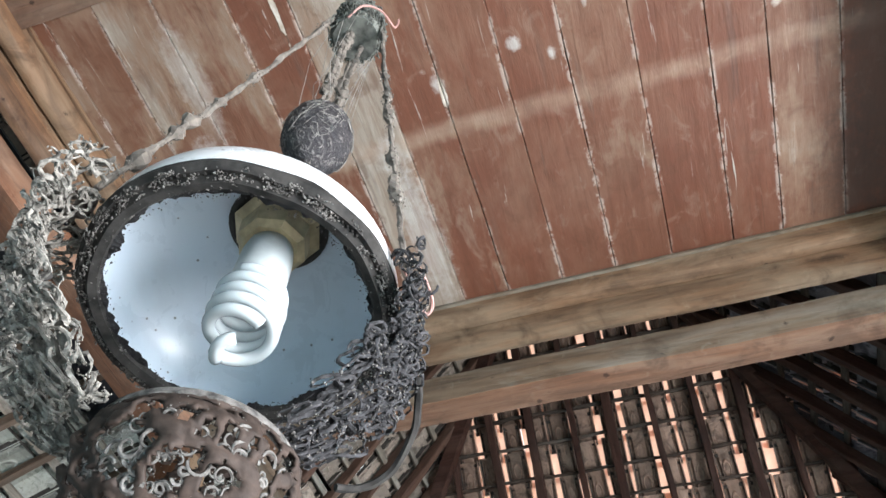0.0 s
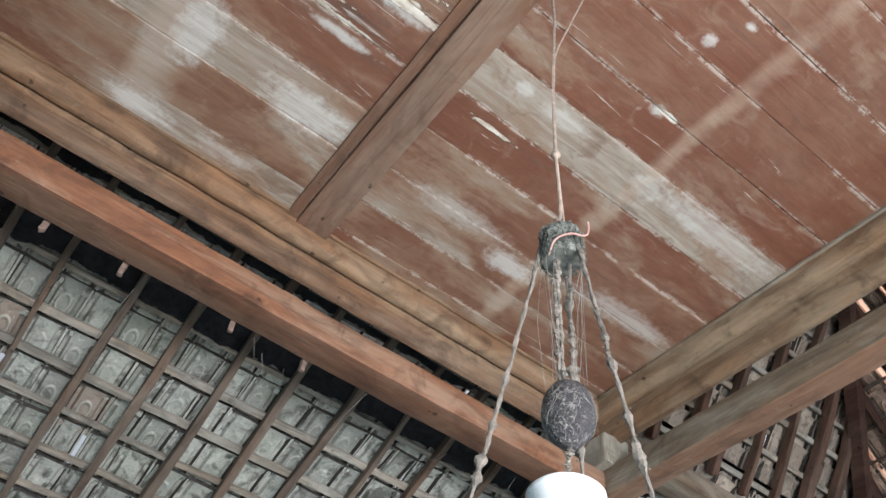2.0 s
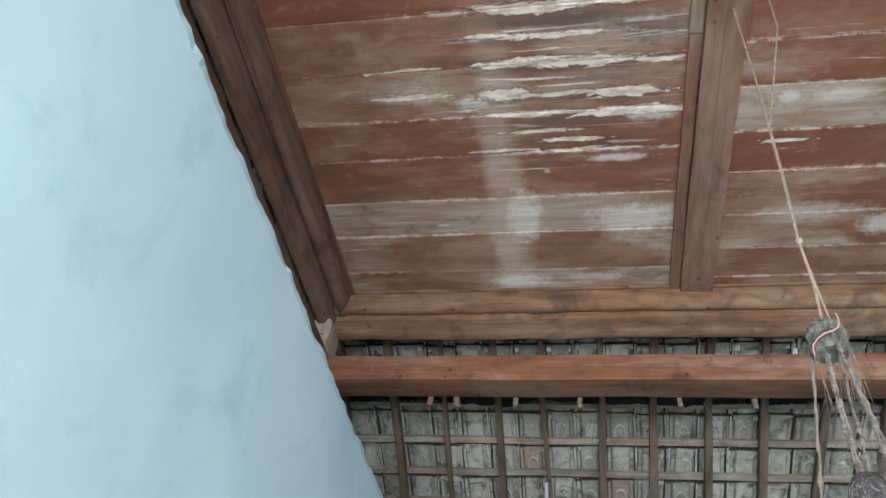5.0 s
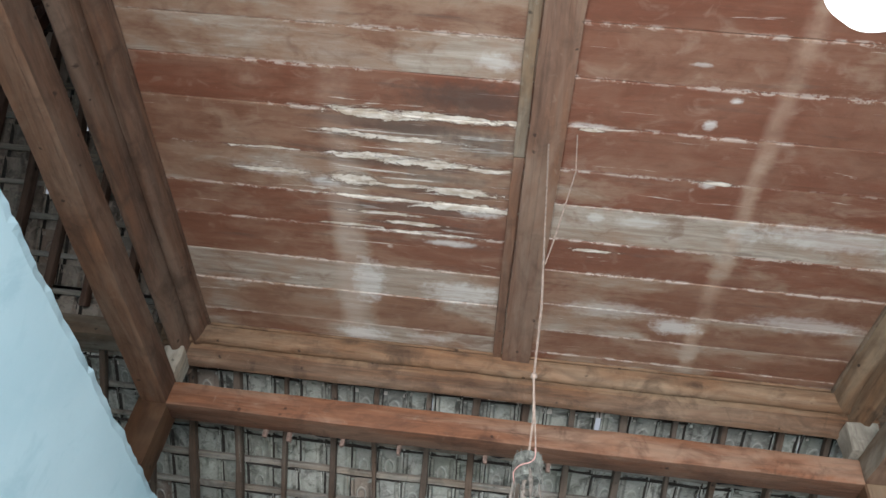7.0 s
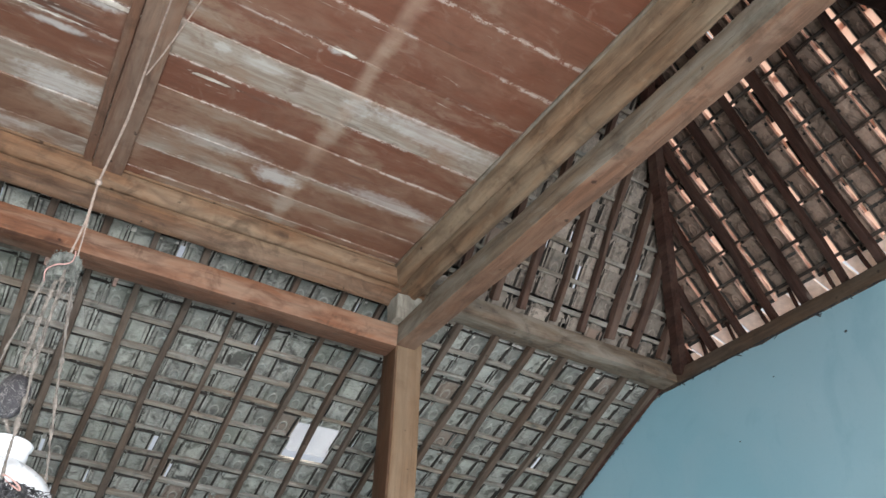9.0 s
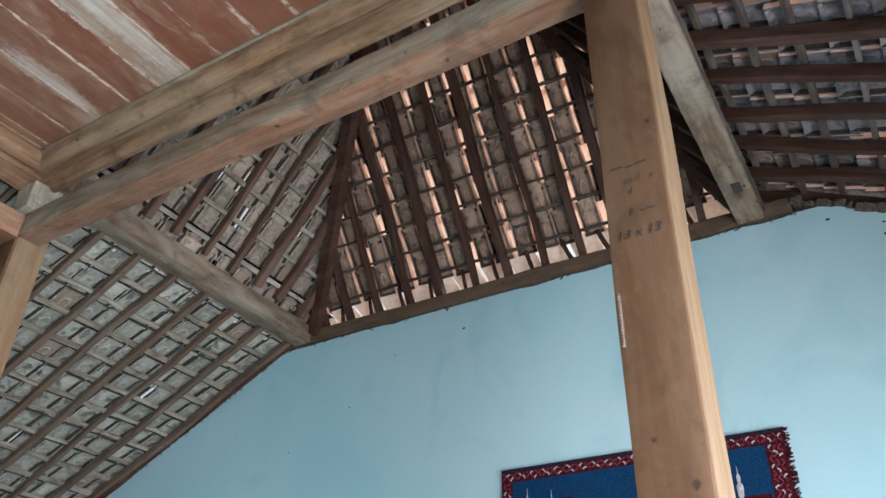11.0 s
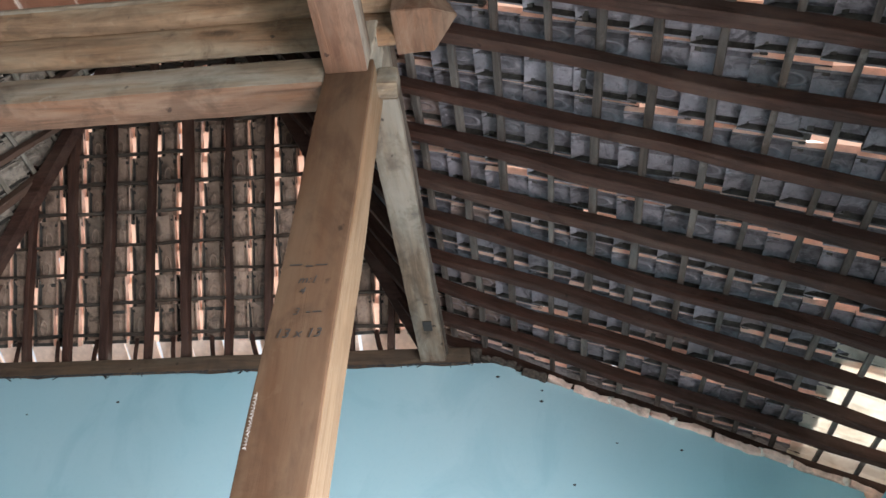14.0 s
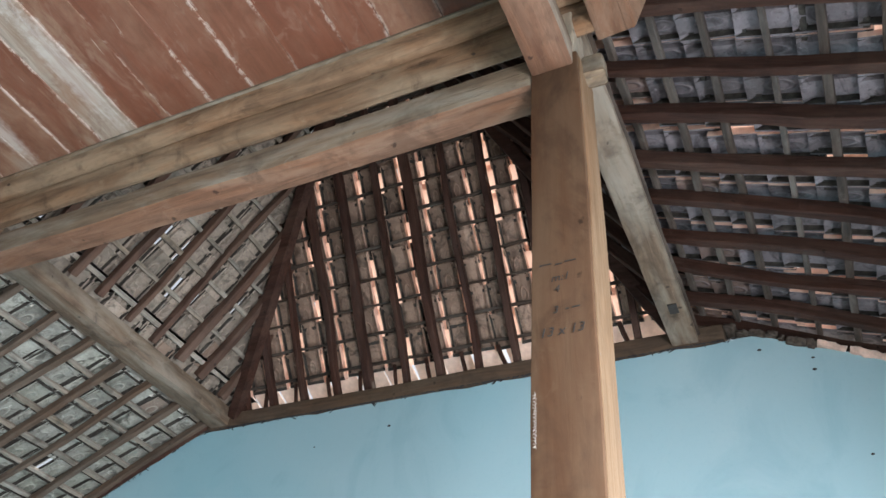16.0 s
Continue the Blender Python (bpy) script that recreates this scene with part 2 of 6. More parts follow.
def tile_material(name, base, dark, moss, moss_amount):
    """Underside of old clay tiles: blotched grey with lime dust, soot and a pressed oval mark."""
    n = Nodes(name)
    rnd = n.math("FRACT", n.math("ADD", n.island(), n.random()))
    uv = n.add("TexCoord").outputs["UV"]
    sep = n.add("SeparateXYZ")
    n.put(sep.inputs[0], uv)
    u = n.math("MULTIPLY", n.math("SUBTRACT", sep.outputs[0], 0.5), 3.2)
    v = n.math("MULTIPLY", n.math("SUBTRACT", sep.outputs[1], 0.48), 2.6)
    r = n.math("SQRT", n.math("ADD", n.math("POWER", u, 2.0), n.math("POWER", v, 2.0)))
    ring = n.math("MULTIPLY", n.ramp(r, 0.34, 0.48), n.ramp(r, 0.54, 0.66, 1.0, 0.0))
    pos = n.add("NewGeometry").outputs["Position"]
    off = n.add("CombineXYZ")
    n.put(off.inputs[0], n.math("MULTIPLY", rnd, 40.0))
    moved = n.add("VectorMath", operation="ADD")
    n.put(moved.inputs[0], pos)
    n.put(moved.inputs[1], off.outputs[0])
    blot = n.noise(moved.outputs[0], 11.0, 4, 0.55, 0.4)
    fine = n.noise(moved.outputs[0], 75.0, 4, 0.65)
    dust = n.noise(moved.outputs[0], 30.0, 3, 0.6, 1.2)
    body = tuple(c * 0.62 + d * 0.38 for c, d in zip(base, dark))
    colour = n.mix(n.ramp(blot, 0.34, 0.62), body, base)
    sooty = n.noise(moved.outputs[0], 8.5, 4, 0.6, 1.2)
    colour = n.mix(n.ramp(sooty, 0.52, 0.64, 0.0, 0.85), colour, dark)
    colour = n.mix(n.ramp(n.noise(moved.outputs[0], 27.0, 4, 0.6, 1.0), 0.58, 0.70, 0.0, 0.6), colour, dark)
    colour = n.mix(n.ramp(rnd, 0.15, 1.0, 0.0, 0.72), colour, tuple(c * 0.30 for c in base))
    colour = n.mix(n.math("MULTIPLY", n.ramp(dust, 0.60, 0.72), 0.5), colour, tuple(min(0.8, c * 1.45) for c in base))
    colour = n.mix(n.math("MULTIPLY", n.ramp(fine, 0.52, 0.7), 0.35), colour, dark)
    colour = n.mix(n.math("MULTIPLY", n.ramp(n.noise(pos, 3.2, 3), 0.45, 0.7), moss_amount), colour, moss)
    colour = n.mix(n.math("MULTIPLY", n.ramp(rnd, 0.93, 0.95), 0.35), colour, (0.33, 0.20, 0.14))
    n.bump(n.math("ADD", n.math("MULTIPLY", ring, n.ramp(rnd, 0.2, 0.9, 0.1, 0.6)), n.math("ADD", n.math("MULTIPLY", blot, 0.9), n.math("MULTIPLY", fine, 0.3))), 0.9, 0.012)
    colour = n.mix(n.math("MULTIPLY", ring, n.ramp(rnd, 0.3, 0.9, 0.0, 0.3)), colour, tuple(min(0.8, c * 1.5) for c in base))
    return n.done(colour, n.ramp(dust, 0.4, 0.7, 0.55, 0.85), 0.0, 0.35)


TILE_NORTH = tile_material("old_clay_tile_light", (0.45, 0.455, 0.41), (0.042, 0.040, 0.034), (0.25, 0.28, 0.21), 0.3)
# daylight on the top northern rows, put into a paler tile colour
TILE_LIT = tile_material("daylit_clay_tile", (0.80, 0.77, 0.71), (0.30, 0.27, 0.24), (0.5, 0.48, 0.42), 0.2)
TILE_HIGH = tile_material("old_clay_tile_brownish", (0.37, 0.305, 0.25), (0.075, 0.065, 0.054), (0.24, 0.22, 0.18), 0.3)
# darker base colour keeps the southern and western slopes dim
TILE_DARK = tile_material("old_clay_tile_dark", (0.236, 0.215, 0.238), (0.034, 0.029, 0.032), (0.09, 0.09, 0.088), 0.3)
TILE_EAST = tile_material("old_clay_tile_grey", (0.41, 0.278, 0.208), (0.085, 0.056, 0.042), (0.22, 0.18, 0.145), 0.3)
# shade of the tile joints, put into a near-black edge colour
JOINT_SHADE = flat("shade_dark_tile_edge", (0.045, 0.040, 0.035), 0.95, 0.0, 0.6, 45)
# pale clay colour gives tile sides and verge pieces their sunlit look
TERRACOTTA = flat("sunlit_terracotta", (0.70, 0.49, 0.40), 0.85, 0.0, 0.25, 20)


def see_through(n, tone, share, rough=0.6):
    """Finish a material of which a share lets scattered daylight through."""
    soft_light, blend = n.add("BsdfTranslucent"), n.add("MixShader")
    n.put(soft_light.inputs["Color"], tone)
    blend.inputs[0].default_value = share
    mat = n.done(tone, rough, 0.0, 0.3)
    n.tree.links.new(n.bsdf.outputs[0], blend.inputs[1])
    n.tree.links.new(soft_light.outputs[0], blend.inputs[2])
    n.tree.links.new(blend.outputs[0], n.tree.nodes["Material Output"].inputs["Surface"])
    return mat


# translucent clay that glows like sunlit tile edges in the gaps
flap_mat = Nodes("glowing_tile_flap")
TILE_GLOW = see_through(flap_mat, flap_mat.mix(flap_mat.ramp(flap_mat.noise(flap_mat.coords(), 5.0, 4, 0.6, 0.8), 0.35, 0.65), (0.95, 0.66, 0.54), (0.70, 0.44, 0.34)), 0.37)


# worn patches: x, y, half sizes, strength
PALE_SPOTS = [(0.638, -1.482, 0.022, 0.016, 0.8), (0.579, -1.380, 0.026, 0.020, 0.8), (0.639, -1.136, 0.030, 0.020, 0.7), (0.283, -0.933, 0.030, 0.026, 0.6), (0.50, -1.60, 0.03, 0.008, 0.7),
              (0.442, -0.931, 0.10, 0.030, 0.5), (-0.588, -0.46, 0.07, 0.14, 0.8), (-0.625, -0.10, 0.11, 0.05, 0.85), (-0.20, -0.43, 0.17, 0.07, 0.75), (0.70, -0.36, 0.10, 0.05, 0.75),
              (1.15, -0.93, 0.30, 0.06, 0.6), (-0.13, -1.55, 0.07, 0.035, 0.6), (-0.734, -0.98, 0.06, 0.03, 0.75), (1.20, -0.455, 0.24, 0.05, 0.55), (0.43, -0.43, 0.20, 0.05, 0.4),
              (-0.92, -1.02, 0.14, 0.03, 0.5), (-0.338, -0.11, 0.10, 0.035, 0.6), (-0.140, -0.90, 0.09, 0.028, 0.75), (-0.25, -0.72, 0.11, 0.018, 0.75), (0.20, -1.34, 0.07, 0.012, 0.5), (0.83, -0.92, 0.07, 0.05, 0.4)]
FLAKES = [(-0.50, -1.312, 0.22, 0.019), (-0.24, -1.318, 0.20, 0.016), (-0.06, -1.322, 0.07, 0.010), (-0.46, -1.216, 0.21, 0.013), (-0.66, -1.226, 0.07, 0.009), (-0.55, -1.126, 0.16, 0.020), (-0.33, -1.112, 0.19, 0.018),
          (-0.13, -1.104, 0.10, 0.010), (-0.62, -1.010, 0.09, 0.030), (-0.43, -0.998, 0.13, 0.010), (-0.22, -0.990, 0.15, 0.018), (-0.52, -0.926, 0.22, 0.011), (-0.20, -0.918, 0.19, 0.017), (-0.50, -0.852, 0.15, 0.008),
          (-0.42, -0.812, 0.14, 0.009), (-0.33, -0.765, 0.26, 0.010), (-0.62, -0.775, 0.13, 0.006), (-0.92, -1.020, 0.13, 0.012), (-0.95, -1.122, 0.12, 0.008), (0.20, -1.322, 0.05, 0.006), (0.66, -1.142, 0.05, 0.009), (0.30, -0.760, 0.10, 0.007)]
SOOT_SPOTS = [(0.9, -2.38, 0.9, 0.12, 0.6), (-0.20, -1.40, 0.24, 0.07, 0.7), (-0.13, -1.22, 0.16, 0.06, 0.6), (-0.40, -1.26, 0.16, 0.03, 0.5), (-0.30, -0.80, 0.18, 0.03, 0.35), (1.30, -2.30, 0.25, 0.12, 0.5), (-0.30, -1.05, 0.2, 0.02, 0.5)]


def ceiling_material():
    """Red-brown painted planks, worn pale in patches and streaks."""
    n = Nodes("worn_painted_planks")
    pale_a = n.attribute("pale").outputs["Fac"]
    tone = n.attribute("tone").outputs["Fac"]
    isl = n.island()
    off = n.add("CombineXYZ")
    n.put(off.inputs[0], n.math("MULTIPLY", isl, 37.0))
    long_v = n.coords(scale=(1.0, 11, 1), shift=off.outputs[0])
    grain = n.noise(long_v, 3.0, 7, 0.68, 0.5)
    patch = n.noise(n.coords(scale=(1.0, 2.2, 1), shift=off.outputs[0]), 2.1, 4, 0.55, 0.3)
    streak = n.noise(n.coords(scale=(1.4, 22, 1), shift=off.outputs[0]), 2.0, 5, 0.6, 0.9)
    sep = n.add("SeparateXYZ")
    n.put(sep.inputs[0], n.add("TexCoord").outputs["Object"])
    x, y = sep.outputs[0], sep.outputs[1]
    wobble = n.math("MULTIPLY", n.math("SUBTRACT", n.noise(n.coords(), 6.0, 3), 0.5), 0.05)
    xw = n.math("ADD", x, wobble)

    def band(centre, half, soft):
        d = n.math("ABSOLUTE", n.math("SUBTRACT", xw, centre))
        return n.ramp(d, half, half + soft, 1.0, 0.0)

    fine = n.noise(n.coords(scale=(1.0, 2.6, 1), shift=off.outputs[0]), 19.0, 6, 0.7, 0.5)
    red = n.mix(tone, (0.168, 0.063, 0.037), (0.205, 0.113, 0.072))
    red = n.mix(n.ramp(grain, 0.36, 0.66), n.mix(0.38, red, (0.085, 0.031, 0.018)), red)
    bare = n.mix(n.ramp(grain, 0.34, 0.68), (0.215, 0.158, 0.115), (0.375, 0.325, 0.27))
    haze = n.noise(n.coords(scale=(0.7, 1.5, 1), shift=off.outputs[0]), 4.2, 6, 0.62, 0.6)
    loose = n.math("ADD", n.math("MULTIPLY", n.math("SUBTRACT", grain, 0.5), 0.30), n.math("MULTIPLY", n.math("SUBTRACT", fine, 0.5), 0.42))
    worn = n.math("ADD", n.math("ADD", pale_a, n.math("MULTIPLY", n.math("SUBTRACT", patch, 0.5), 1.9)), loose)
    worn = n.math("ADD", worn, n.math("MULTIPLY", band(0.79, 0.018, 0.03), 0.2))
    worn = n.math("ADD", worn, n.math("MULTIPLY", band(-0.64, 0.04, 0.05), n.ramp(y, -1.3, -0.8, 0.05, 0.26)))
    thin = n.math("MULTIPLY", n.ramp(n.math("ADD", haze, n.math("MULTIPLY", loose, 0.35)), 0.44, 0.66), 0.65)
    red = n.mix(n.math("MULTIPLY", thin, n.ramp(pale_a, -0.2, 0.1, 0.35, 1.0)), red, (0.250, 0.155, 0.105))
    colour = n.mix(n.ramp(worn, 0.19, 0.40), red, (0.245, 0.160, 0.110))
    colour = n.mix(n.ramp(worn, 0.37, 0.60), colour, bare)
    crack = n.noise(n.coords(scale=(0.5, 40, 1), shift=off.outputs[0]), 2.6, 4, 0.7, 0.7)
    colour = n.mix(n.ramp(crack, 0.63, 0.70, 0.0, 0.35), colour, (0.06, 0.035, 0.024))
    # white flaking streaks, strongest over the damp part beside the cross beam
    damp = n.math("MULTIPLY", band(-0.42, 0.25, 0.25), n.math("MULTIPLY", n.ramp(y, -1.5, -1.3), n.ramp(y, -0.75, -0.6, 1.0, 0.0)))
    flake = n.ramp(n.math("ADD", streak, n.math("MULTIPLY", damp, 0.10)), 0.68, 0.74)
    colour = n.mix(n.math("MULTIPLY", flake, 0.85), colour, (0.62, 0.58, 0.52))
    rim = n.math("MULTIPLY", n.attribute("edge").outputs["Fac"], n.ramp(n.noise(n.coords(scale=(1, 1.5, 1)), 23.0, 5, 0.75), 0.44, 0.54))
    rim = n.math("MULTIPLY", rim, n.ramp(n.noise(n.coords(scale=(1, 3, 1)), 3.1, 3), 0.38, 0.58, 0.2, 1.0))
    mottle = n.noise(n.coords(scale=(1.0, 1.4, 1), shift=off.outputs[0]), 9.0, 5, 0.6, 0.9)
    colour = n.mix(n.ramp(mottle, 0.54, 0.68, 0.0, 0.45), colour, (0.115, 0.048, 0.028))
    colour = n.mix(n.ramp(mottle, 0.44, 0.30, 0.0, 0.45), colour, (0.285, 0.197, 0.145))
    colour = n.mix(n.ramp(rim, 0.25, 0.70, 0.0, 0.75), colour, (0.44, 0.36, 0.31))
    soot = n.ramp(n.math("ADD", n.noise(long_v, 1.6, 4), n.math("MULTIPLY", damp, 0.16)), 0.62, 0.75)
    colour = n.mix(n.math("MULTIPLY", soot, 0.6), colour, (0.085, 0.06, 0.05))
    stripe = n.math("MULTIPLY", n.math("MULTIPLY", band(0.79, 0.010, 0.034), n.ramp(y, -2.42, -2.36)), n.ramp(n.noise(n.coords(), 7.0, 4, 0.65), 0.3, 0.65, 0.1, 0.55))
    colour = n.mix(stripe, colour, (0.38, 0.27, 0.20))
    colour = n.mix(n.math("MULTIPLY", band(-0.665, 0.03, 0.04), n.ramp(y, -1.4, -0.85, 0.08, 0.40)), colour, (0.40, 0.31, 0.25))
    grit = n.math("MULTIPLY", n.math("SUBTRACT", n.noise(n.coords(), 24.0, 5, 0.7), 0.5), 1.9)
    for cx, cy, rx, ry, strength in PALE_SPOTS:
        dx = n.math("DIVIDE", n.math("SUBTRACT", x, cx), rx)
        dy = n.math("DIVIDE", n.math("SUBTRACT", y, cy), ry)
        d = n.math("ADD", n.math("SQRT", n.math("ADD", n.math("MULTIPLY", dx, dx), n.math("MULTIPLY", dy, dy))), grit)
        colour = n.mix(n.math("MULTIPLY", n.ramp(d, 0.55, 1.15, strength, 0.0), n.ramp(grain, 0.34, 0.56, 0.35, 1.0)), colour, (0.53, 0.505, 0.47))
    for cx, cy, rx, ry, strength in SOOT_SPOTS:
        dx = n.math("DIVIDE", n.math("SUBTRACT", x, cx), rx)
        dy = n.math("DIVIDE", n.math("SUBTRACT", y, cy), ry)
        d = n.math("ADD", n.math("SQRT", n.math("ADD", n.math("MULTIPLY", dx, dx), n.math("MULTIPLY", dy, dy))), grit)
        colour = n.mix(n.ramp(d, 0.4, 1.2, strength, 0.0), colour, (0.06, 0.042, 0.034))
    rag = n.math("MULTIPLY", n.math("SUBTRACT", n.noise(n.coords(scale=(1, 3.2, 1)), 13.0, 6, 0.72, 0.8), 0.5), 3.4)
    chalk = n.mix(n.ramp(n.noise(n.coords(scale=(1, 2, 1)), 21.0, 4, 0.6), 0.38, 0.62), (0.42, 0.35, 0.275), (0.66, 0.61, 0.54))
    for cx, cy, rx, ry in FLAKES:
        dx = n.math("DIVIDE", n.math("SUBTRACT", x, cx), rx)
        dy = n.math("DIVIDE", n.math("ADD", n.math("SUBTRACT", y, cy), n.math("MULTIPLY", wobble, 0.4)), ry)
        d = n.math("ADD", n.math("SQRT", n.math("ADD", n.math("MULTIPLY", dx, dx), n.math("MULTIPLY", dy, dy))), rag)
        colour = n.mix(n.ramp(d, 1.05, 1.35, 0.55, 0.0), colour, (0.075, 0.045, 0.032))
        colour = n.mix(n.ramp(d, 0.82, 1.0, 0.95, 0.0), colour, chalk)
    spots = n.add("TexVoronoi")
    n.put(spots.inputs["Vector"], n.coords())
    n.put(spots.inputs["Scale"], 3.4)
    colour = n.mix(n.math("MULTIPLY", n.ramp(n.math("ADD", spots.outputs["Distance"], n.math("MULTIPLY", grit, 0.05)), 0.02, 0.055, 1.0, 0.0), 0.7), colour, (0.52, 0.46, 0.40))
    n.bump(n.math("ADD", n.math("ADD", grain, flake), n.math("MULTIPLY", rag, 0.15)), 0.45, 0.006)
    return n.done(colour, n.ramp(worn, 0.3, 0.7, 0.42, 0.8), 0.0, 0.4)


CEILING_MAT = ceiling_material()

# ---- mesh helpers ----


def part(name, bm, material, parent=None, label=""):
    me = bpy.data.meshes.new(name)
    bm.to_mesh(me)
    bm.free()
    me.materials.append(material)
    ob = new(name, me)
    ob.parent = parent
    if label:
        tagged(ob, label)
    return ob


def thing(name, label, category, group="", kind="", at=(0, 0, 0)):
    ob = new(name)
    ob.location = at
    ob.empty_display_size = 0.1
    return tagged(ob, label, category, group, kind)


def box_into(bm, lo, hi, bevel=0.0, wob=0.0, cuts=0, axis=0):
    """An axis-aligned box, its long edges bevelled, made slightly uneven along one axis."""
    res = bmesh.ops.create_cube(bm, size=1.0)
    vs = res["verts"]
    c = [(a + b) / 2 for a, b in zip(lo, hi)]
    s = [b - a for a, b in zip(lo, hi)]
    for v in vs:
        v.co = Vector((c[0] + v.co.x * s[0], c[1] + v.co.y * s[1], c[2] + v.co.z * s[2]))
    es = list({e for v in vs for e in v.link_edges})
    if cuts:
        long = [e for e in es if abs((e.verts[0].co - e.verts[1].co)[axis]) > 1e-6]
        bmesh.ops.subdivide_edges(bm, edges=long, cuts=cuts)
        vs = [v for v in bm.verts if all(lo[i] - 1e-5 <= v.co[i] <= hi[i] + 1e-5 for i in range(3))]
        es = list({e for v in vs for e in v.link_edges})
    if bevel:
        es = [e for e in es if len(e.link_faces) == 2 and e.calc_face_angle(0) > 0.5]
        bmesh.ops.bevel(bm, geom=es, offset=bevel, segments=2, affect="EDGES", profile=0.6)
    if wob:
        for v in bm.verts:
            k = noise.noise_vector(Vector((v.co.x * 2.3, v.co.y * 2.3, v.co.z * 2.3)))
            v.co += k * wob
    return bm


def beam(name, lo, hi, material, parent=None, label="", bevel=0.006, wob=0.004, cuts=40):
    bm = bmesh.new()
    axis = max(range(3), key=lambda i: hi[i] - lo[i])
    box_into(bm, lo, hi, bevel, wob, cuts, axis)
    for v in bm.verts:
        v.co += noise.noise_vector(v.co * 11.0) * wob * 0.6
    ob = smooth(part(name, bm, material, parent, label))
    ob.data.set_sharp_from_angle(angle=radians(50))
    return ob


def extrude_profile(name, profile, axis, a, b, material, parent=None, label="", cuts=70, wob=0.004):
    """A moulding: a closed profile swept along x or y."""
    bm = bmesh.new()
    rings = []
    for i in range(cuts + 1):
        s = a + (b - a) * i / cuts
        rings.append([bm.verts.new((s, p, q) if axis == "x" else (p, s, q)) for p, q in profile])
    k = len(profile)
    for r, t in zip(rings, rings[1:]):
        for i in range(k):
            bm.faces.new((r[i], r[(i + 1) % k], t[(i + 1) % k], t[i]))
    bm.faces.new(rings[0])
    bm.faces.new(rings[-1])
    bmesh.ops.recalc_face_normals(bm, faces=bm.faces)
    for v in bm.verts:
        v.co += noise.noise_vector(v.co * 2.1) * wob + noise.noise_vector(v.co * 9.0) * wob * 0.7
    ob = smooth(part(name, bm, material, parent, label))
    ob.data.set_sharp_from_angle(angle=radians(42))
    return ob


def tube(bm, pts, radius, sides=8, wob=0.0, taper=None):
    """A round bar along points."""
    pts = [Vector(p) for p in pts]
    rings = []
    for i, p in enumerate(pts):
        d = (pts[min(i + 1, len(pts) - 1)] - pts[max(i - 1, 0)]).normalized()
        side = d.cross(Vector((0, 0, 1)))
        if side.length < 0.05:
            side = d.cross(Vector((0, 1, 0)))
        side.normalize()
        up = side.cross(d)
        r = radius if taper is None else radius * taper(i / max(1, len(pts) - 1))
        ring = []
        for k in range(sides):
            a = 2 * math.pi * k / sides
            rr = r * (1 + wob * noise.noise(p * 90 + Vector((k * 3.1, 0, 0))))
            ring.append(bm.verts.new(p + side * rr * math.cos(a) + up * rr * math.sin(a)))
        rings.append(ring)
    for a, b in zip(rings, rings[1:]):
        for k in range(sides):
            bm.faces.new((a[k], a[(k + 1) % sides], b[(k + 1) % sides], b[k]))
    bm.faces.new(rings[0][::-1])
    bm.faces.new(rings[-1])
    return bm


def lathe(bm, profile, centre=(0, 0, 0), sides=48, closed=False, wob=0.0):
    """Turns (radius, height) points about a vertical axis."""
    cx, cy, cz = centre
    rings = []
    for r, h in profile:
        ring = []
        for k in range(sides):
            a = 2 * math.pi * k / sides
            w = 1 + wob * noise.noise(Vector((math.cos(a) * 3, math.sin(a) * 3, h * 40)))
            ring.append(bm.verts.new((cx + r * w * math.cos(a), cy + r * w * math.sin(a), cz + h)))
        rings.append(ring)
    pairs = list(zip(rings, rings[1:]))
    if closed:
        pairs.append((rings[-1], rings[0]))
    for a, b in pairs:
        for k in range(sides):
            bm.faces.new((a[k], a[(k + 1) % sides], b[(k + 1) % sides], b[k]))
    return bm


def smooth(ob):
    for p in ob.data.polygons:
        p.use_smooth = True
    return ob


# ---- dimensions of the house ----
ZC = 3.75                                  # ceiling boards
EX, WX = 1.452, -1.362                     # ceiling edges east and west
NY, SY = -0.051, -2.475                    # ceiling edges north and south
POST = 0.14
PX = {"e": 1.513, "w": -1.563}             # west faces of the posts
PY = {"n": 0.020, "s": -2.683}             # south faces of the posts
WALL_E, WALL_W, WALL_N, WALL_S = 3.445, -3.36, 3.10, -4.41
PART_X, PART_Z = -0.872, 2.460             # low partition wall
PLATE_Z = 3.676
LOW_N, LOW_S, UP = 0.51, 0.455, 1.50       # roof pitches, rise over run


def north_low(y):
    return 3.80 - LOW_N * y


def south_low(y):
    return 3.73 + LOW_S * (y + 2.86)


RIDGE_Y = -1.28

# ---- floor and walls ----
bm = bmesh.new()
box_into(bm, (WALL_W - 0.2, WALL_S - 0.2, -0.15), (WALL_E + 0.2, WALL_N + 0.2, 0.0))
tagged(part("floor", bm, FLOOR_MAT), "grey cement floor of the room", "floor", kind="structure")
bm = bmesh.new()
bmesh.ops.create_grid(bm, x_segments=8, y_segments=8, size=400)
for v in bm.verts:
    v.co.z = -0.2
tagged(part("ground", bm, flat("bare_earth", (0.44, 0.37, 0.29), 0.95, 0, 0.3, 0.5)), "bare earth outside the house", "ground", kind="structure")


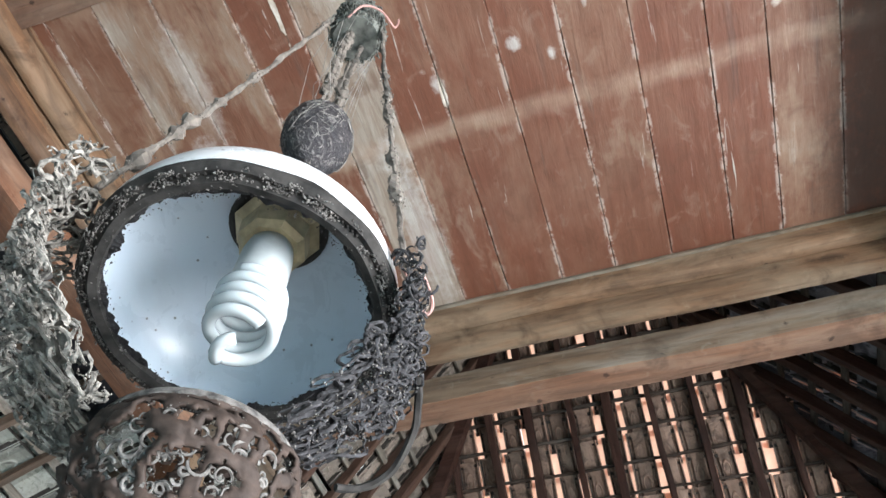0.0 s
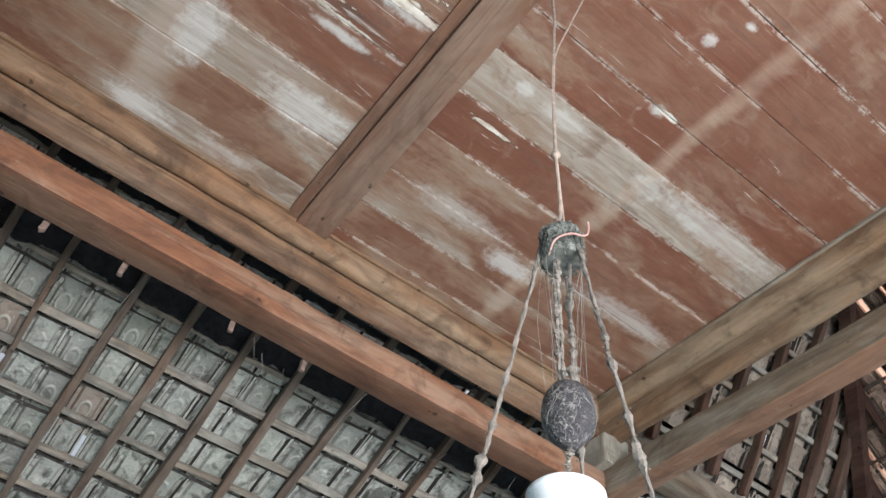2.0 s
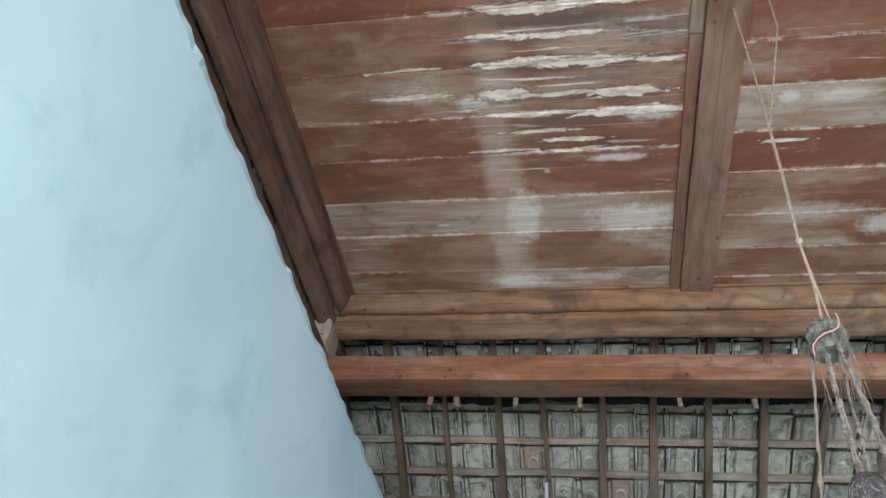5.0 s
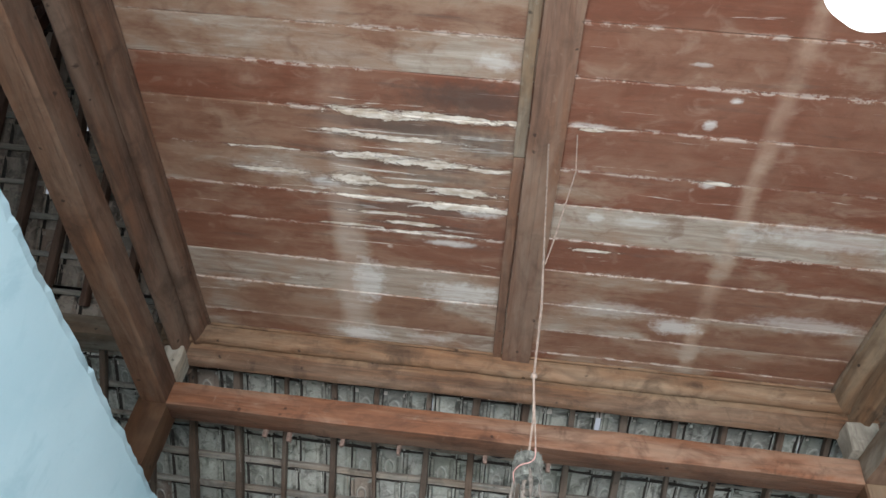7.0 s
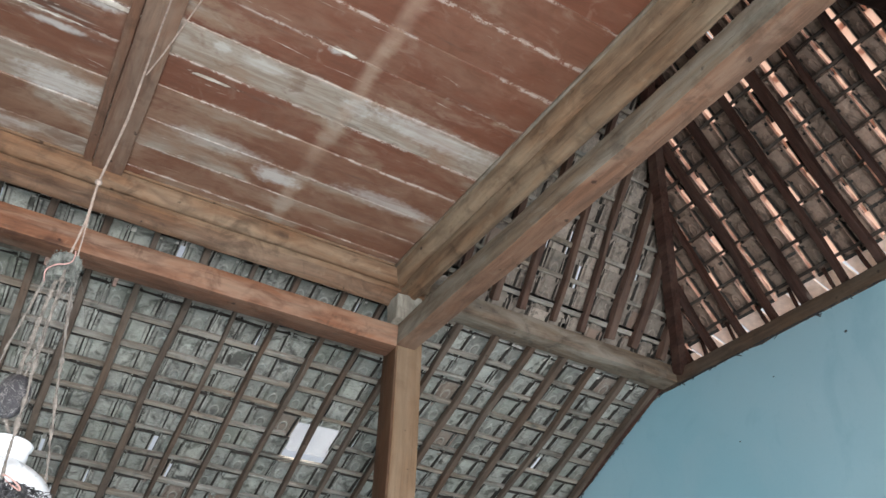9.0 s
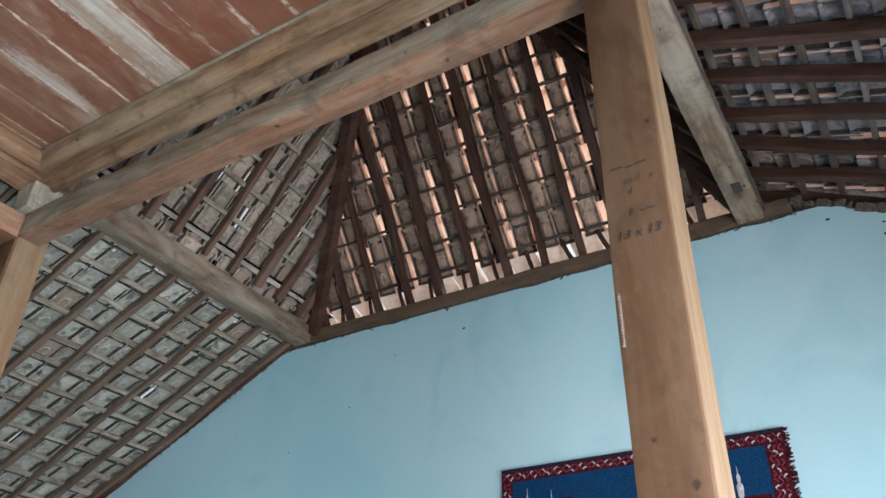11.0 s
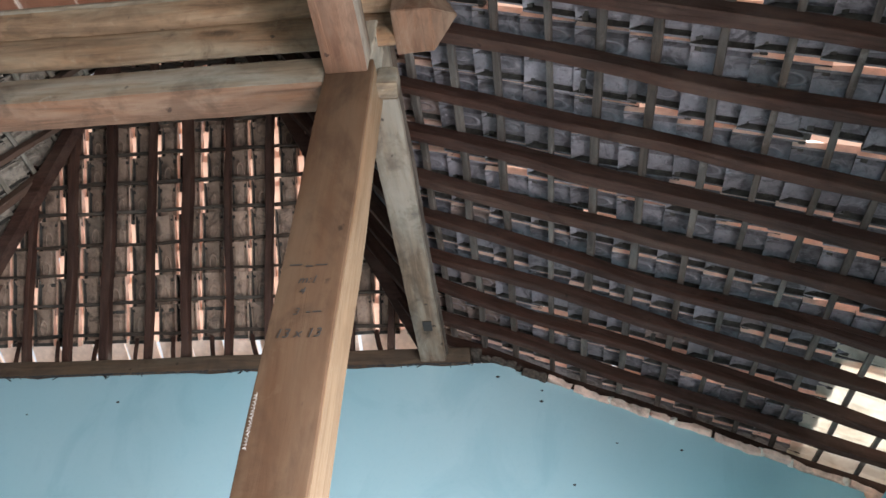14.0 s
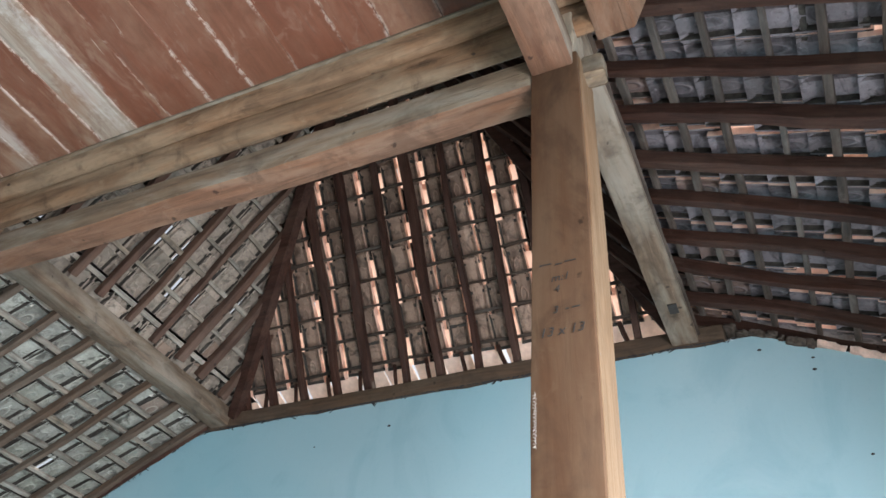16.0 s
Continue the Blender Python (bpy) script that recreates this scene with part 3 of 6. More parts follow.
def gable_wall(name, x0, x1, material, label):
    """An end wall: level under the wall plate, raked under the lower roofs; its top edge is uneven."""
    top = []
    steps = 90
    for i in range(steps + 1):
        y = WALL_S + (WALL_N - WALL_S) * i / steps
        if y < -2.80:
            z = south_low(y) - 0.022
        elif y > 0.22:
            z = north_low(y) + 0.004
        else:
            z = PLATE_Z
        z += 0.012 * noise.noise(Vector((y * 9, 3.3, x0))) + 0.006 * noise.noise(Vector((y * 31, 1.3, x0)))
        top.append((y, min(z, PLATE_Z + 0.004)))
    bm = bmesh.new()
    f0 = [bm.verts.new((x0, y, 0)) for y, z in top], [bm.verts.new((x0, y, z)) for y, z in top]
    f1 = [bm.verts.new((x1, y, 0)) for y, z in top], [bm.verts.new((x1, y, z)) for y, z in top]
    for i in range(steps):
        bm.faces.new((f0[0][i], f0[0][i + 1], f0[1][i + 1], f0[1][i]))
        bm.faces.new((f1[0][i], f1[0][i + 1], f1[1][i + 1], f1[1][i]))
        bm.faces.new((f0[1][i], f0[1][i + 1], f1[1][i + 1], f1[1][i]))
    bmesh.ops.recalc_face_normals(bm, faces=bm.faces)
    return tagged(part(name, bm, material), label, "wall", kind="structure")


gable_wall("wall_east", WALL_E, WALL_E + 0.14, WALL_BLUE, "blue lime-washed plaster end wall with a stained uneven top")
gable_wall("wall_west", WALL_W, WALL_W - 0.14, WALL_BLUE, "blue plaster end wall behind the partition")


def wall_with_openings(name, y0, y1, x0, x1, top, openings, material, label):
    """A wall along x; each opening is (x from, x to, z from, z to)."""
    xs = sorted({x0, x1, *[o[0] for o in openings], *[o[1] for o in openings]})
    zs = sorted({0.0, top, *[o[2] for o in openings], *[o[3] for o in openings]})
    bm = bmesh.new()
    for a, b in zip(xs, xs[1:]):
        for c, d in zip(zs, zs[1:]):
            if any(o[0] <= a and b <= o[1] and o[2] <= c and d <= o[3] for o in openings):
                continue
            box_into(bm, (a, y0, c), (b, y1, d))
    bmesh.ops.remove_doubles(bm, verts=bm.verts, dist=1e-4)
    inner = [f for f in bm.faces if sum(1 for g in bm.faces if g is not f and (g.calc_center_median() - f.calc_center_median()).length < 1e-4)]
    bmesh.ops.delete(bm, geom=inner, context="FACES")
    return tagged(part(name, bm, material), label, "wall", kind="structure")


wall_with_openings("wall_south", WALL_S - 0.14, WALL_S, WALL_W, WALL_E, south_low(WALL_S) - 0.11,
                   [(-1.0, 0.5, 0.0, 2.2), (1.15, 2.65, 0.7, 2.0)], WALL_BLUE, "blue plaster wall with an open doorway and a window")
wall_with_openings("wall_north", WALL_N, WALL_N + 0.14, WALL_W, WALL_E, north_low(WALL_N) - 0.01, [], WALL_BLUE, "blue plaster wall under the low eave")

# low partition with a ragged top
bm = bmesh.new()
steps = 300
cols = []
for i in range(steps + 1):
    y = -3.5 + 5.9 * i / steps
    z = PART_Z + 0.008 * noise.noise(Vector((y * 12, 0, 0))) + 0.005 * noise.noise(Vector((y * 41, 5, 0))) + 0.004 * noise.noise(Vector((y * 95, 2, 0)))
    px = PART_X
    dx = 0.005 * noise.noise(Vector((y * 15, 9, 0))) + 0.004 * noise.noise(Vector((y * 70, 4, 0)))
    cols.append([bm.verts.new(c) for c in ((px, y, 0), (px, y, z - 0.022), (px - 0.005 + dx, y, z), (px - 0.13, y, z - 0.01), (px - 0.13, y, 0))])
for a, b in zip(cols, cols[1:]):
    for k in range(4):
        bm.faces.new((a[k], b[k], b[k + 1], a[k + 1]))
bm.faces.new(cols[0])
bm.faces.new(cols[-1][::-1])
bmesh.ops.recalc_face_normals(bm, faces=bm.faces)
tagged(part("wall_partition", bm, WALL_PALE), "pale blue plastered partition with a ragged top edge", "wall", kind="structure")

# ---- ceiling of planks, one mesh ----
EAST_SEAMS = [NY, -0.100, -0.258, -0.432, -0.633, -0.805, -0.980, -1.143, -1.335, -1.520, -1.712, -1.915, -2.074, -2.270, SY]
WEST_SEAMS = [NY, -0.168, -0.378, -0.555, -0.759, -0.928, -1.119, -1.316, -1.484, -1.638, -1.825, -2.010, -2.200, -2.36, SY]
EAST_PALE = [0.22, 0.17, 0.34, 0.20, 0.06, 0.56, 0.08, -0.03, -0.15, -0.02, -0.2, -0.12, 0.05, -0.25]
WEST_PALE = [0.43, 0.31, 0.58, 0.15, 0.05, 0.33, 0.24, 0.0, 0.44, 0.28, 0.14, 0.08, 0.12, 0.08]
EAST_TONE = [0.3, 0.6, 0.7, 0.5, 0.15, 0.6, 0.1, 0.1, 0.1, 0.3, 0.05, 0.05, 0.4, 0.0]
WEST_TONE = [0.6, 1.0, 0.7, 0.35, 0.3, 0.8, 0.7, 0.1, 0.9, 0.8, 0.4, 0.4, 0.5, 0.4]
bm = bmesh.new()
tone_layer = bm.verts.layers.float.new("tone")
pale_layer = bm.verts.layers.float.new("pale")
edge_layer = bm.verts.layers.float.new("edge")
for seams, tones, pales, xa, xb in ((EAST_SEAMS, EAST_TONE, EAST_PALE, 0.06, EX + 0.03), (WEST_SEAMS, WEST_TONE, WEST_PALE, WX - 0.03, 0.05)):
    for k, (ya, yb) in enumerate(zip(seams, seams[1:])):
        before = set(bm.verts)
        z = ZC + random.uniform(-0.002, 0.003)
        segs = 14
        rows = []
        for i in range(segs + 1):
            x = xa + (xb - xa) * i / segs
            wa, wb = [0.0022 * noise.noise(Vector((x * 5, s * 40, k))) for s in (1, 2)]
            sag = 0.002 * noise.noise(Vector((x * 2, k * 3.0, 1)))
            g = 0.0008
            rows.append([bm.verts.new(c) for c in ((x, ya - g + wa, z + sag + 0.003), (x, ya - g - 0.002 + wa, z + sag), (x, ya - g - 0.016 + wa, z + sag), (x, yb + g + 0.016 + wb, z + sag), (x, yb + g + 0.002 + wb, z + sag), (x, yb + g + wb, z + sag + 0.003), (x, yb + g, z + 0.02), (x, ya - g, z + 0.02))])
            for q in (0, 1, 4, 5):
                rows[-1][q][edge_layer] = 1.0
        for a, b in zip(rows, rows[1:]):
            for i in range(8):
                bm.faces.new((a[i], a[(i + 1) % 8], b[(i + 1) % 8], b[i]))
        bm.faces.new(rows[0])
        bm.faces.new(rows[-1])
        for v in set(bm.verts) - before:
            v[tone_layer], v[pale_layer] = tones[k], pales[k]
bmesh.ops.recalc_face_normals(bm, faces=bm.faces)
tagged(part("ceiling", bm, CEILING_MAT), "red-brown painted plank ceiling, worn pale and flaking in streaks", "ceiling", kind="structure")
bm = bmesh.new()
box_into(bm, (WX - 0.03, SY - 0.03, ZC + 0.024), (EX + 0.03, NY + 0.03, ZC + 0.034))
tagged(part("ceiling_backing", bm, WOOD_RAFTER), "dark boards above the ceiling planks", "ceiling", kind="structure")

# ---- frame of the middle bay ----
for (ex, x), (ny, y) in [(a, b) for a in PX.items() for b in PY.items()]:
    post = thing("post", "square brown hardwood post carrying the ring beams", "post", "posts of the bay", at=(x + POST / 2, y + POST / 2, 0))
    h = POST / 2
    ob = beam("shaft", (-h, -h, 0), (h, h, 3.44), WOOD_POST, post, bevel=0.008, wob=0.004, cuts=14)
    bm = bmesh.new()
    lo, hi = (-h * 0.85, -h * 0.85, 3.44), (h * 0.85, h * 0.85, 3.655)
    if ny == "n":
        lo, hi = ((-0.108, -0.140, 3.461), (0.02, -0.015, 3.60)) if ex == "e" else ((-0.02, -0.140, 3.461), (0.070, -0.015, 3.60))
    box_into(bm, lo, hi, 0.008, 0.0, 5, 2)
    for v in bm.verts:
        v.co += noise.noise_vector(v.co * 16 + Vector((x, y, 0))) * 0.012
    part("tenon", bm, WOOD_BLOCK, post, "pale split tenon block under the ring beam")
    if ex == "e":
        bm = bmesh.new()
        box_into(bm, (-h + 0.012, -h - 0.003, 0), (h + 0.002, -h + 0.012, 3.42), 0.003, 0.004, 24, 2)
        part("sapwood_edge", bm, SAPWOOD, post, "pale sapwood side")


# browns for the beam undersides; the one along x is darker than the sides
WOOD_UNDER_X = timber("brown_underside_long_x", (0.135, 0.068, 0.041), (0.068, 0.033, 0.021), (0.20, 0.13, 0.09), "x", 0.5, 0.45)
WOOD_UNDER_Y = timber("brown_underside_long_y", (0.195, 0.108, 0.068), (0.095, 0.050, 0.032), (0.25, 0.17, 0.12), "y", 0.6, 0.55)


def brown_underside(ob, material):
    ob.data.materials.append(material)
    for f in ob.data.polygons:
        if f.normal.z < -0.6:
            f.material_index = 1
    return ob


def lower_beam(name, lo, hi, material, label):
    ob = brown_underside(beam(name, lo, hi, material, bevel=0.008), WOOD_UNDER_X if hi[0] - lo[0] > 1 else WOOD_UNDER_Y)
    return tagged(ob, label, "beam", "lower beams of the bay")


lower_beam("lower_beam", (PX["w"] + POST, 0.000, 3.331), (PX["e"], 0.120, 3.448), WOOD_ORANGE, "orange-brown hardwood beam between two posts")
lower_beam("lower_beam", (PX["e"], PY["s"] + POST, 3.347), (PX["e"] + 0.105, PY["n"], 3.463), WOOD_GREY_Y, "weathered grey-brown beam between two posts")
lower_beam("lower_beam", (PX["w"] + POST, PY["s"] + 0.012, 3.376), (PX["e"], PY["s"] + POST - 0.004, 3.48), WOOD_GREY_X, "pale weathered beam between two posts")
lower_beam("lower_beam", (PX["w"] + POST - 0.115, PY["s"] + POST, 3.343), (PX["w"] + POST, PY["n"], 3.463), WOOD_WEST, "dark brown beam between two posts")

# ring beams with a stepped inner moulding; d runs outward from the ceiling edge
RING = [(0.0, 3.775), (0.0, 3.744), (0.005, 3.737), (0.006, 3.720), (0.010, 3.700), (0.019, 3.683), (0.032, 3.672), (0.047, 3.668), (0.058, 3.671), (0.068, 3.690), (0.071, 3.684), (0.072, 3.650), (0.075, 3.612), (0.083, 3.590), (0.096, 3.579), (0.112, 3.577), (0.124, 3.590), (0.126, 3.775)]


def ring_beam(side, profile_sign, edge, axis, a, b, material, label):
    prof = [(edge + profile_sign * d, z) for d, z in RING]
    ob = extrude_profile("ring_beam", prof, axis, a, b, material)
    ob.data.materials.append(WOOD_FASCIA if axis == "x" else material)
    for f in ob.data.polygons:
        f.material_index = 1 if f.center.z < 3.664 else 0
    return tagged(ob, label, "beam", "ring beams under the ceiling")


ring_beam("n", 1, NY, "x", WX - 0.205, EX + 0.205, WOOD_RING_X, "brown moulded ring beam at the ceiling edge, knotty")
ring_beam("s", -1, SY, "x", WX - 0.205, EX + 0.205, WOOD_RING_X, "brown moulded ring beam at the ceiling edge, knotty")
ring_beam("e", 1, EX, "y", SY - 0.250, NY + 0.205, WOOD_RING_Y, "weathered moulded ring beam at the ceiling edge, knotty")
ring_beam("w", -1, WX, "y", SY - 0.205, NY + 0.205, WOOD_WEST, "dark moulded ring beam at the ceiling edge")

# thin pale fillet where the boards meet the ring beams
for lo, hi, mat in (((EX - 0.010, SY, 3.736), (EX + 0.002, NY, 3.7485), WOOD_GREY_Y), ((WX - 0.002, SY, 3.736), (WX + 0.010, NY, 3.7485), WOOD_WEST), ((WX + 0.012, NY - 0.010, 3.737), (EX - 0.012, NY + 0.002, 3.7485), WOOD_RING_X)):
    tagged(beam("trim", lo, hi, mat, bevel=0.002, wob=0.0015), "thin wooden fillet along the ceiling edge", "trim", "ceiling fillets", kind="structure")

# carved pyramid on the projecting end of the eastern ring beam
bm = bmesh.new()
x0, x1, y0, z0, z1 = EX - 0.002, EX + 0.150, SY - 0.250, 3.578, 3.735
base = [bm.verts.new(c) for c in ((x0, y0, z0), (x1, y0, z0), (x1, y0, z1), (x0, y0, z1))]
front = [bm.verts.new(c) for c in ((x0 + 0.004, y0 - 0.115, z0 + 0.004), (x1 - 0.004, y0 - 0.115, z0 + 0.004), (x1 - 0.004, y0 - 0.115, z1 - 0.004), (x0 + 0.004, y0 - 0.115, z1 - 0.004))]
tip = bm.verts.new(((x0 + x1) / 2, y0 - 0.190, (z0 + z1) / 2))
bm.faces.new(base)
for k in range(4):
    bm.faces.new((base[k], base[(k + 1) % 4], front[(k + 1) % 4], front[k]))
    bm.faces.new((front[k], front[(k + 1) % 4], tip))
bmesh.ops.recalc_face_normals(bm, faces=bm.faces)
bmesh.ops.bevel(bm, geom=list(bm.edges), offset=0.003, segments=2, affect="EDGES")
tagged(part("beam_end", bm, WOOD_BLOCK_RED), "red-brown carved pyramid end of a ring beam", "beam")

cross = thing("cross_beam", "red-brown planed beam across the plank ceiling", "beam", at=(0, 0, 0))
beam("beam", (0.0, SY, 3.722), (0.124, 0.005, 3.765), WOOD_CROSS, cross, bevel=0.004, wob=0.0025)
beam("side_batten", (-0.044, SY, 3.735), (-0.004, -1.19, 3.765), WOOD_GREY_Y, cross, "pale weathered side batten", bevel=0.004, wob=0.004)
beam("side_batten", (-0.042, -1.186, 3.737), (-0.004, NY + 0.012, 3.765), WOOD_CROSS, cross, bevel=0.004, wob=0.0025)

# tie beams out to the end walls, and the wall plates
for y0, y1 in ((0.055, 0.185), (-2.680, -2.556)):
    tagged(beam("tie_beam", (EX + 0.115, y0, 3.690), (WALL_E + 0.05, y1, 3.800), WOOD_GREY_X, bevel=0.008), "weathered grey tie beam from the ring beam to the wall plate", "beam", "tie beams")
    tagged(beam("tie_beam", (WALL_W - 0.05, y0, 3.690), (WX - 0.115, y1, 3.800), WOOD_GREY_X, bevel=0.008), "weathered grey tie beam from the ring beam to the wall plate", "beam", "tie beams")
for x0, x1 in ((WALL_E - 0.012, WALL_E + 0.13), (WALL_W - 0.13, WALL_W + 0.012)):
    tagged(beam("wall_plate", (x0, -2.80, PLATE_Z + 0.004), (x1, 0.22, PLATE_Z + 0.095), timber("plate_timber", (0.12, 0.085, 0.06), (0.06, 0.04, 0.03), (0.18, 0.14, 0.1), "y", 0.5, 0.3), bevel=0.01, wob=0.008, cuts=20), "dark rough wall plate on the end wall", "beam", "wall plates")

# ---- roof ----


def tile_mesh(width, length, name, lip, end=0.008, shaded_ribs=False):
    """A pressed clay tile seen from below: a sunk pan in a raised frame, slightly arched, with turned-up sides."""
    bm = bmesh.new()
    uvl = bm.loops.layers.uv.new("UVMap")
    us = (0.0, 0.06, 0.10, 0.19, 0.25, 0.5, 0.75, 0.81, 0.90, 0.94, 1.0)
    hs = (0.0, 0.0, 0.022, 0.022, 0.006, 0.003, 0.006, 0.022, 0.022, 0.0, 0.0)
    vs = (0.0, 0.09, 0.14, 0.5, 0.80, 0.86, 1.0)
    grid = []
    for t in vs:
        row = []
        for q, deep in zip(us, hs):
            pan = 0.0 if t in (0.0, 0.09, 1.0) else deep
            row.append(bm.verts.new(((q - 0.5) * width, t * length, pan)))
        grid.append(row)
    for j in range(len(vs) - 1):
        for i in range(len(us) - 1):
            f = bm.faces.new((grid[j][i], grid[j + 1][i], grid[j + 1][i + 1], grid[j][i + 1]))
            # ribs and lower band coloured dark for the shade at the joints
            if i in (1, 8) or (shaded_ribs and j == 0):
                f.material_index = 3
            for loop, (a, b) in zip(f.loops, ((i, j), (i, j + 1), (i + 1, j + 1), (i + 1, j))):
                loop[uvl].uv = (us[a], vs[b])
    edge = [e for e in bm.edges if e.is_boundary]
    old = set(bm.faces)
    ext = bmesh.ops.extrude_edge_only(bm, edges=edge)
    for g in ext["geom"]:
        if isinstance(g, bmesh.types.BMVert):
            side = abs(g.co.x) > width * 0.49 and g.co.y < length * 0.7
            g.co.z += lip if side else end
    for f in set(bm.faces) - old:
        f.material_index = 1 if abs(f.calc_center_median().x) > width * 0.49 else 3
    if shaded_ribs:                         # added translucent flap over the gap; its glow imitates sunlit clay
        rim = [bm.verts.new((width * 0.5 + x, y * length, lip + 0.004 + 0.004 * y)) for x, y in ((-0.004, 0.02), (0.075, 0.02), (0.075, 0.97), (-0.004, 0.97))]
        bm.faces.new(rim).material_index = 4
    me = bpy.data.meshes.new(name)
    bm.to_mesh(me)
    bm.free()
    return me


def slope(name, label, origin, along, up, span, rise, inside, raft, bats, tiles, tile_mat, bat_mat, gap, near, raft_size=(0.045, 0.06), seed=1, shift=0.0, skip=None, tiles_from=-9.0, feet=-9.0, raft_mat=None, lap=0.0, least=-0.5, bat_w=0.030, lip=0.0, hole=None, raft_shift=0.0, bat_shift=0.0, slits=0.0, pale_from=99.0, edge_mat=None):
    """One roof plane: rafters, battens and tiles. inside(u, v): whether a place of the plane belongs to it.
    raft, bats: spacing; tiles: (pitch across, pitch up); near: (u0, u1, v0, v1), where tiles are single parts."""
    rng = random.Random(seed)
    root = thing(name, label, "roof", kind="structure")
    U, V = Vector(along).normalized(), Vector(up).normalized()
    N = U.cross(V).normalized()
    if N.z < 0:
        N = -N
    O = Vector(origin)
    frame_m = Matrix((U, V, N)).transposed().to_4x4()
    frame_m.translation = O
    root.matrix_world = frame_m

    def run(fixed, vertical):
        """The stretch of a line that lies inside."""
        hits = []
        lim = rise if vertical else span
        steps = 240
        for i in range(steps + 1):
            s = lim[0] + (lim[1] - lim[0]) * i / steps
            if inside(fixed, s) if vertical else inside(s, fixed):
                hits.append(s)
        return (hits[0], hits[-1]) if len(hits) > 4 else None

    u = span[0] + raft / 2 + raft_shift - (raft if raft_shift > raft / 2 else 0)
    while u < span[1]:
        uu = u + rng.uniform(-0.012, 0.012)
        r = run(uu, True)
        if r and r[1] - r[0] > 0.08:
            w = raft_size[0] * rng.uniform(0.75, 1.3)
            bm = bmesh.new()
            box_into(bm, (uu - w / 2, max(feet, r[0] - 0.02), 0), (uu + w / 2, r[1] + 0.02, raft_size[1]), 0.006, 0.0, 14, 1)
            for q in bm.verts:
                q.co += noise.noise_vector(Vector((uu * 7 + q.co.x * 3, q.co.y * 1.6, seed))) * 0.021 + noise.noise_vector(Vector((q.co.x * 20 + uu * 9, q.co.y * 6, q.co.z * 20))) * 0.007
            part("rafter", bm, raft_mat or WOOD_RAFTER, root)
        u += raft
    v = rise[0] + bats * 0.35 + bat_shift
    while v < rise[1]:
        vv = v + rng.uniform(-0.008, 0.008)
        r = run(vv, False)
        if r and r[1] - r[0] > 0.08:
            w = bat_w * rng.uniform(0.75, 1.3)
            ends = [(r[0] - 0.03, r[1] + 0.03)]
            if hole and hole[2] < vv < hole[3]:
                ends = [(r[0] - 0.03, hole[0]), (hole[1], r[1] + 0.03)]
            for a, b in ends:
                bm = bmesh.new()
                box_into(bm, (a, vv - w / 2, raft_size[1] - 0.002), (b, vv + w / 2, raft_size[1] + 0.02), 0.004, 0.0, 26, 0)
                for q in bm.verts:
                    q.co += noise.noise_vector(Vector((q.co.x * 3, q.co.y * 3, vv * 9))) * 0.009 + noise.noise_vector(Vector((q.co.x * 14, q.co.y * 14, vv * 7))) * 0.007
                part("batten", bm, bat_mat, root)
        v += bats
    mesh = tile_mesh(tiles[0] - 0.001 + lap, tiles[1] + 0.035, "roof_tile", lip or (0.012 if gap < 0.02 else 0.030), 0.024, edge_mat is None)
    mesh.materials.append(tile_mat)
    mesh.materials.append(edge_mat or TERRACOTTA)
    mesh.materials.append(TILE_LIT)
    mesh.materials.append(JOINT_SHADE)
    mesh.materials.append(TILE_GLOW)
    pale_mesh = mesh.copy()
    pale_mesh.materials[0] = TILE_LIT
    base = np.empty(len(mesh.vertices) * 3)
    mesh.vertices.foreach_get("co", base)
    base = base.reshape(-1, 3)
    polys = [tuple(p.vertices) for p in mesh.polygons]
    slots = [p.material_index for p in mesh.polygons]
    all_slots = []
    uvs = [tuple(d.uv) for d in mesh.uv_layers[0].data]
    verts, faces, flat_uv = [], [], []
    made = 0
    row, v = 0, rise[0] - 0.02
    while v < rise[1] + tiles[1]:
        u = span[0] - tiles[0] + shift
        while u < span[1] + tiles[0]:
            cu, cv = u + rng.uniform(-0.006, 0.006), v + rng.uniform(-0.006, 0.006)
            if inside(cu, cv + tiles[1] / 2) and cv > tiles_from and not (skip and skip(cu, cv)):
                open_by = gap * max(0.0, rng.uniform(least, 1.0))
                if rng.random() < slits:
                    open_by = rng.uniform(0.018, 0.034)
                cu -= open_by / 2
                m = Matrix.Translation((cu, cv, raft_size[1] + 0.040 + rng.uniform(-0.004, 0.004))) @ Euler((-0.085 + rng.uniform(-0.035, 0.035), rng.uniform(-0.05, 0.05), rng.uniform(-0.035, 0.035))).to_matrix().to_4x4() @ Matrix.Diagonal((1 - open_by / tiles[0], 1, 1, 1))
                if near[0] <= cu <= near[1] and near[2] <= cv <= near[3] and made < 290:
                    ob = new("roof_tile", mesh if cv < pale_from else pale_mesh)
                    ob.parent = root
                    ob.matrix_basis = m
                    made += 1
                else:
                    k = len(verts)
                    mm = np.array(m)
                    verts.extend((base @ mm[:3, :3].T + mm[:3, 3]).tolist())
                    faces.extend([tuple(i + k for i in p) for p in polys])
                    flat_uv.extend(uvs)
                    all_slots.extend(slots if cv < pale_from else [2 if q == 0 else q for q in slots])
            u += tiles[0]
        v += tiles[1]
        row += 1
    if verts:
        me = bpy.data.meshes.new("roof_tiles")
        me.from_pydata(verts, [], faces)
        layer = me.uv_layers.new(name="UVMap")
        layer.data.foreach_set("uv", np.array(flat_uv).ravel())
        me.materials.append(tile_mat)
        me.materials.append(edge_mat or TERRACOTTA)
        me.materials.append(TILE_LIT)
        me.materials.append(JOINT_SHADE)
        me.materials.append(TILE_GLOW)
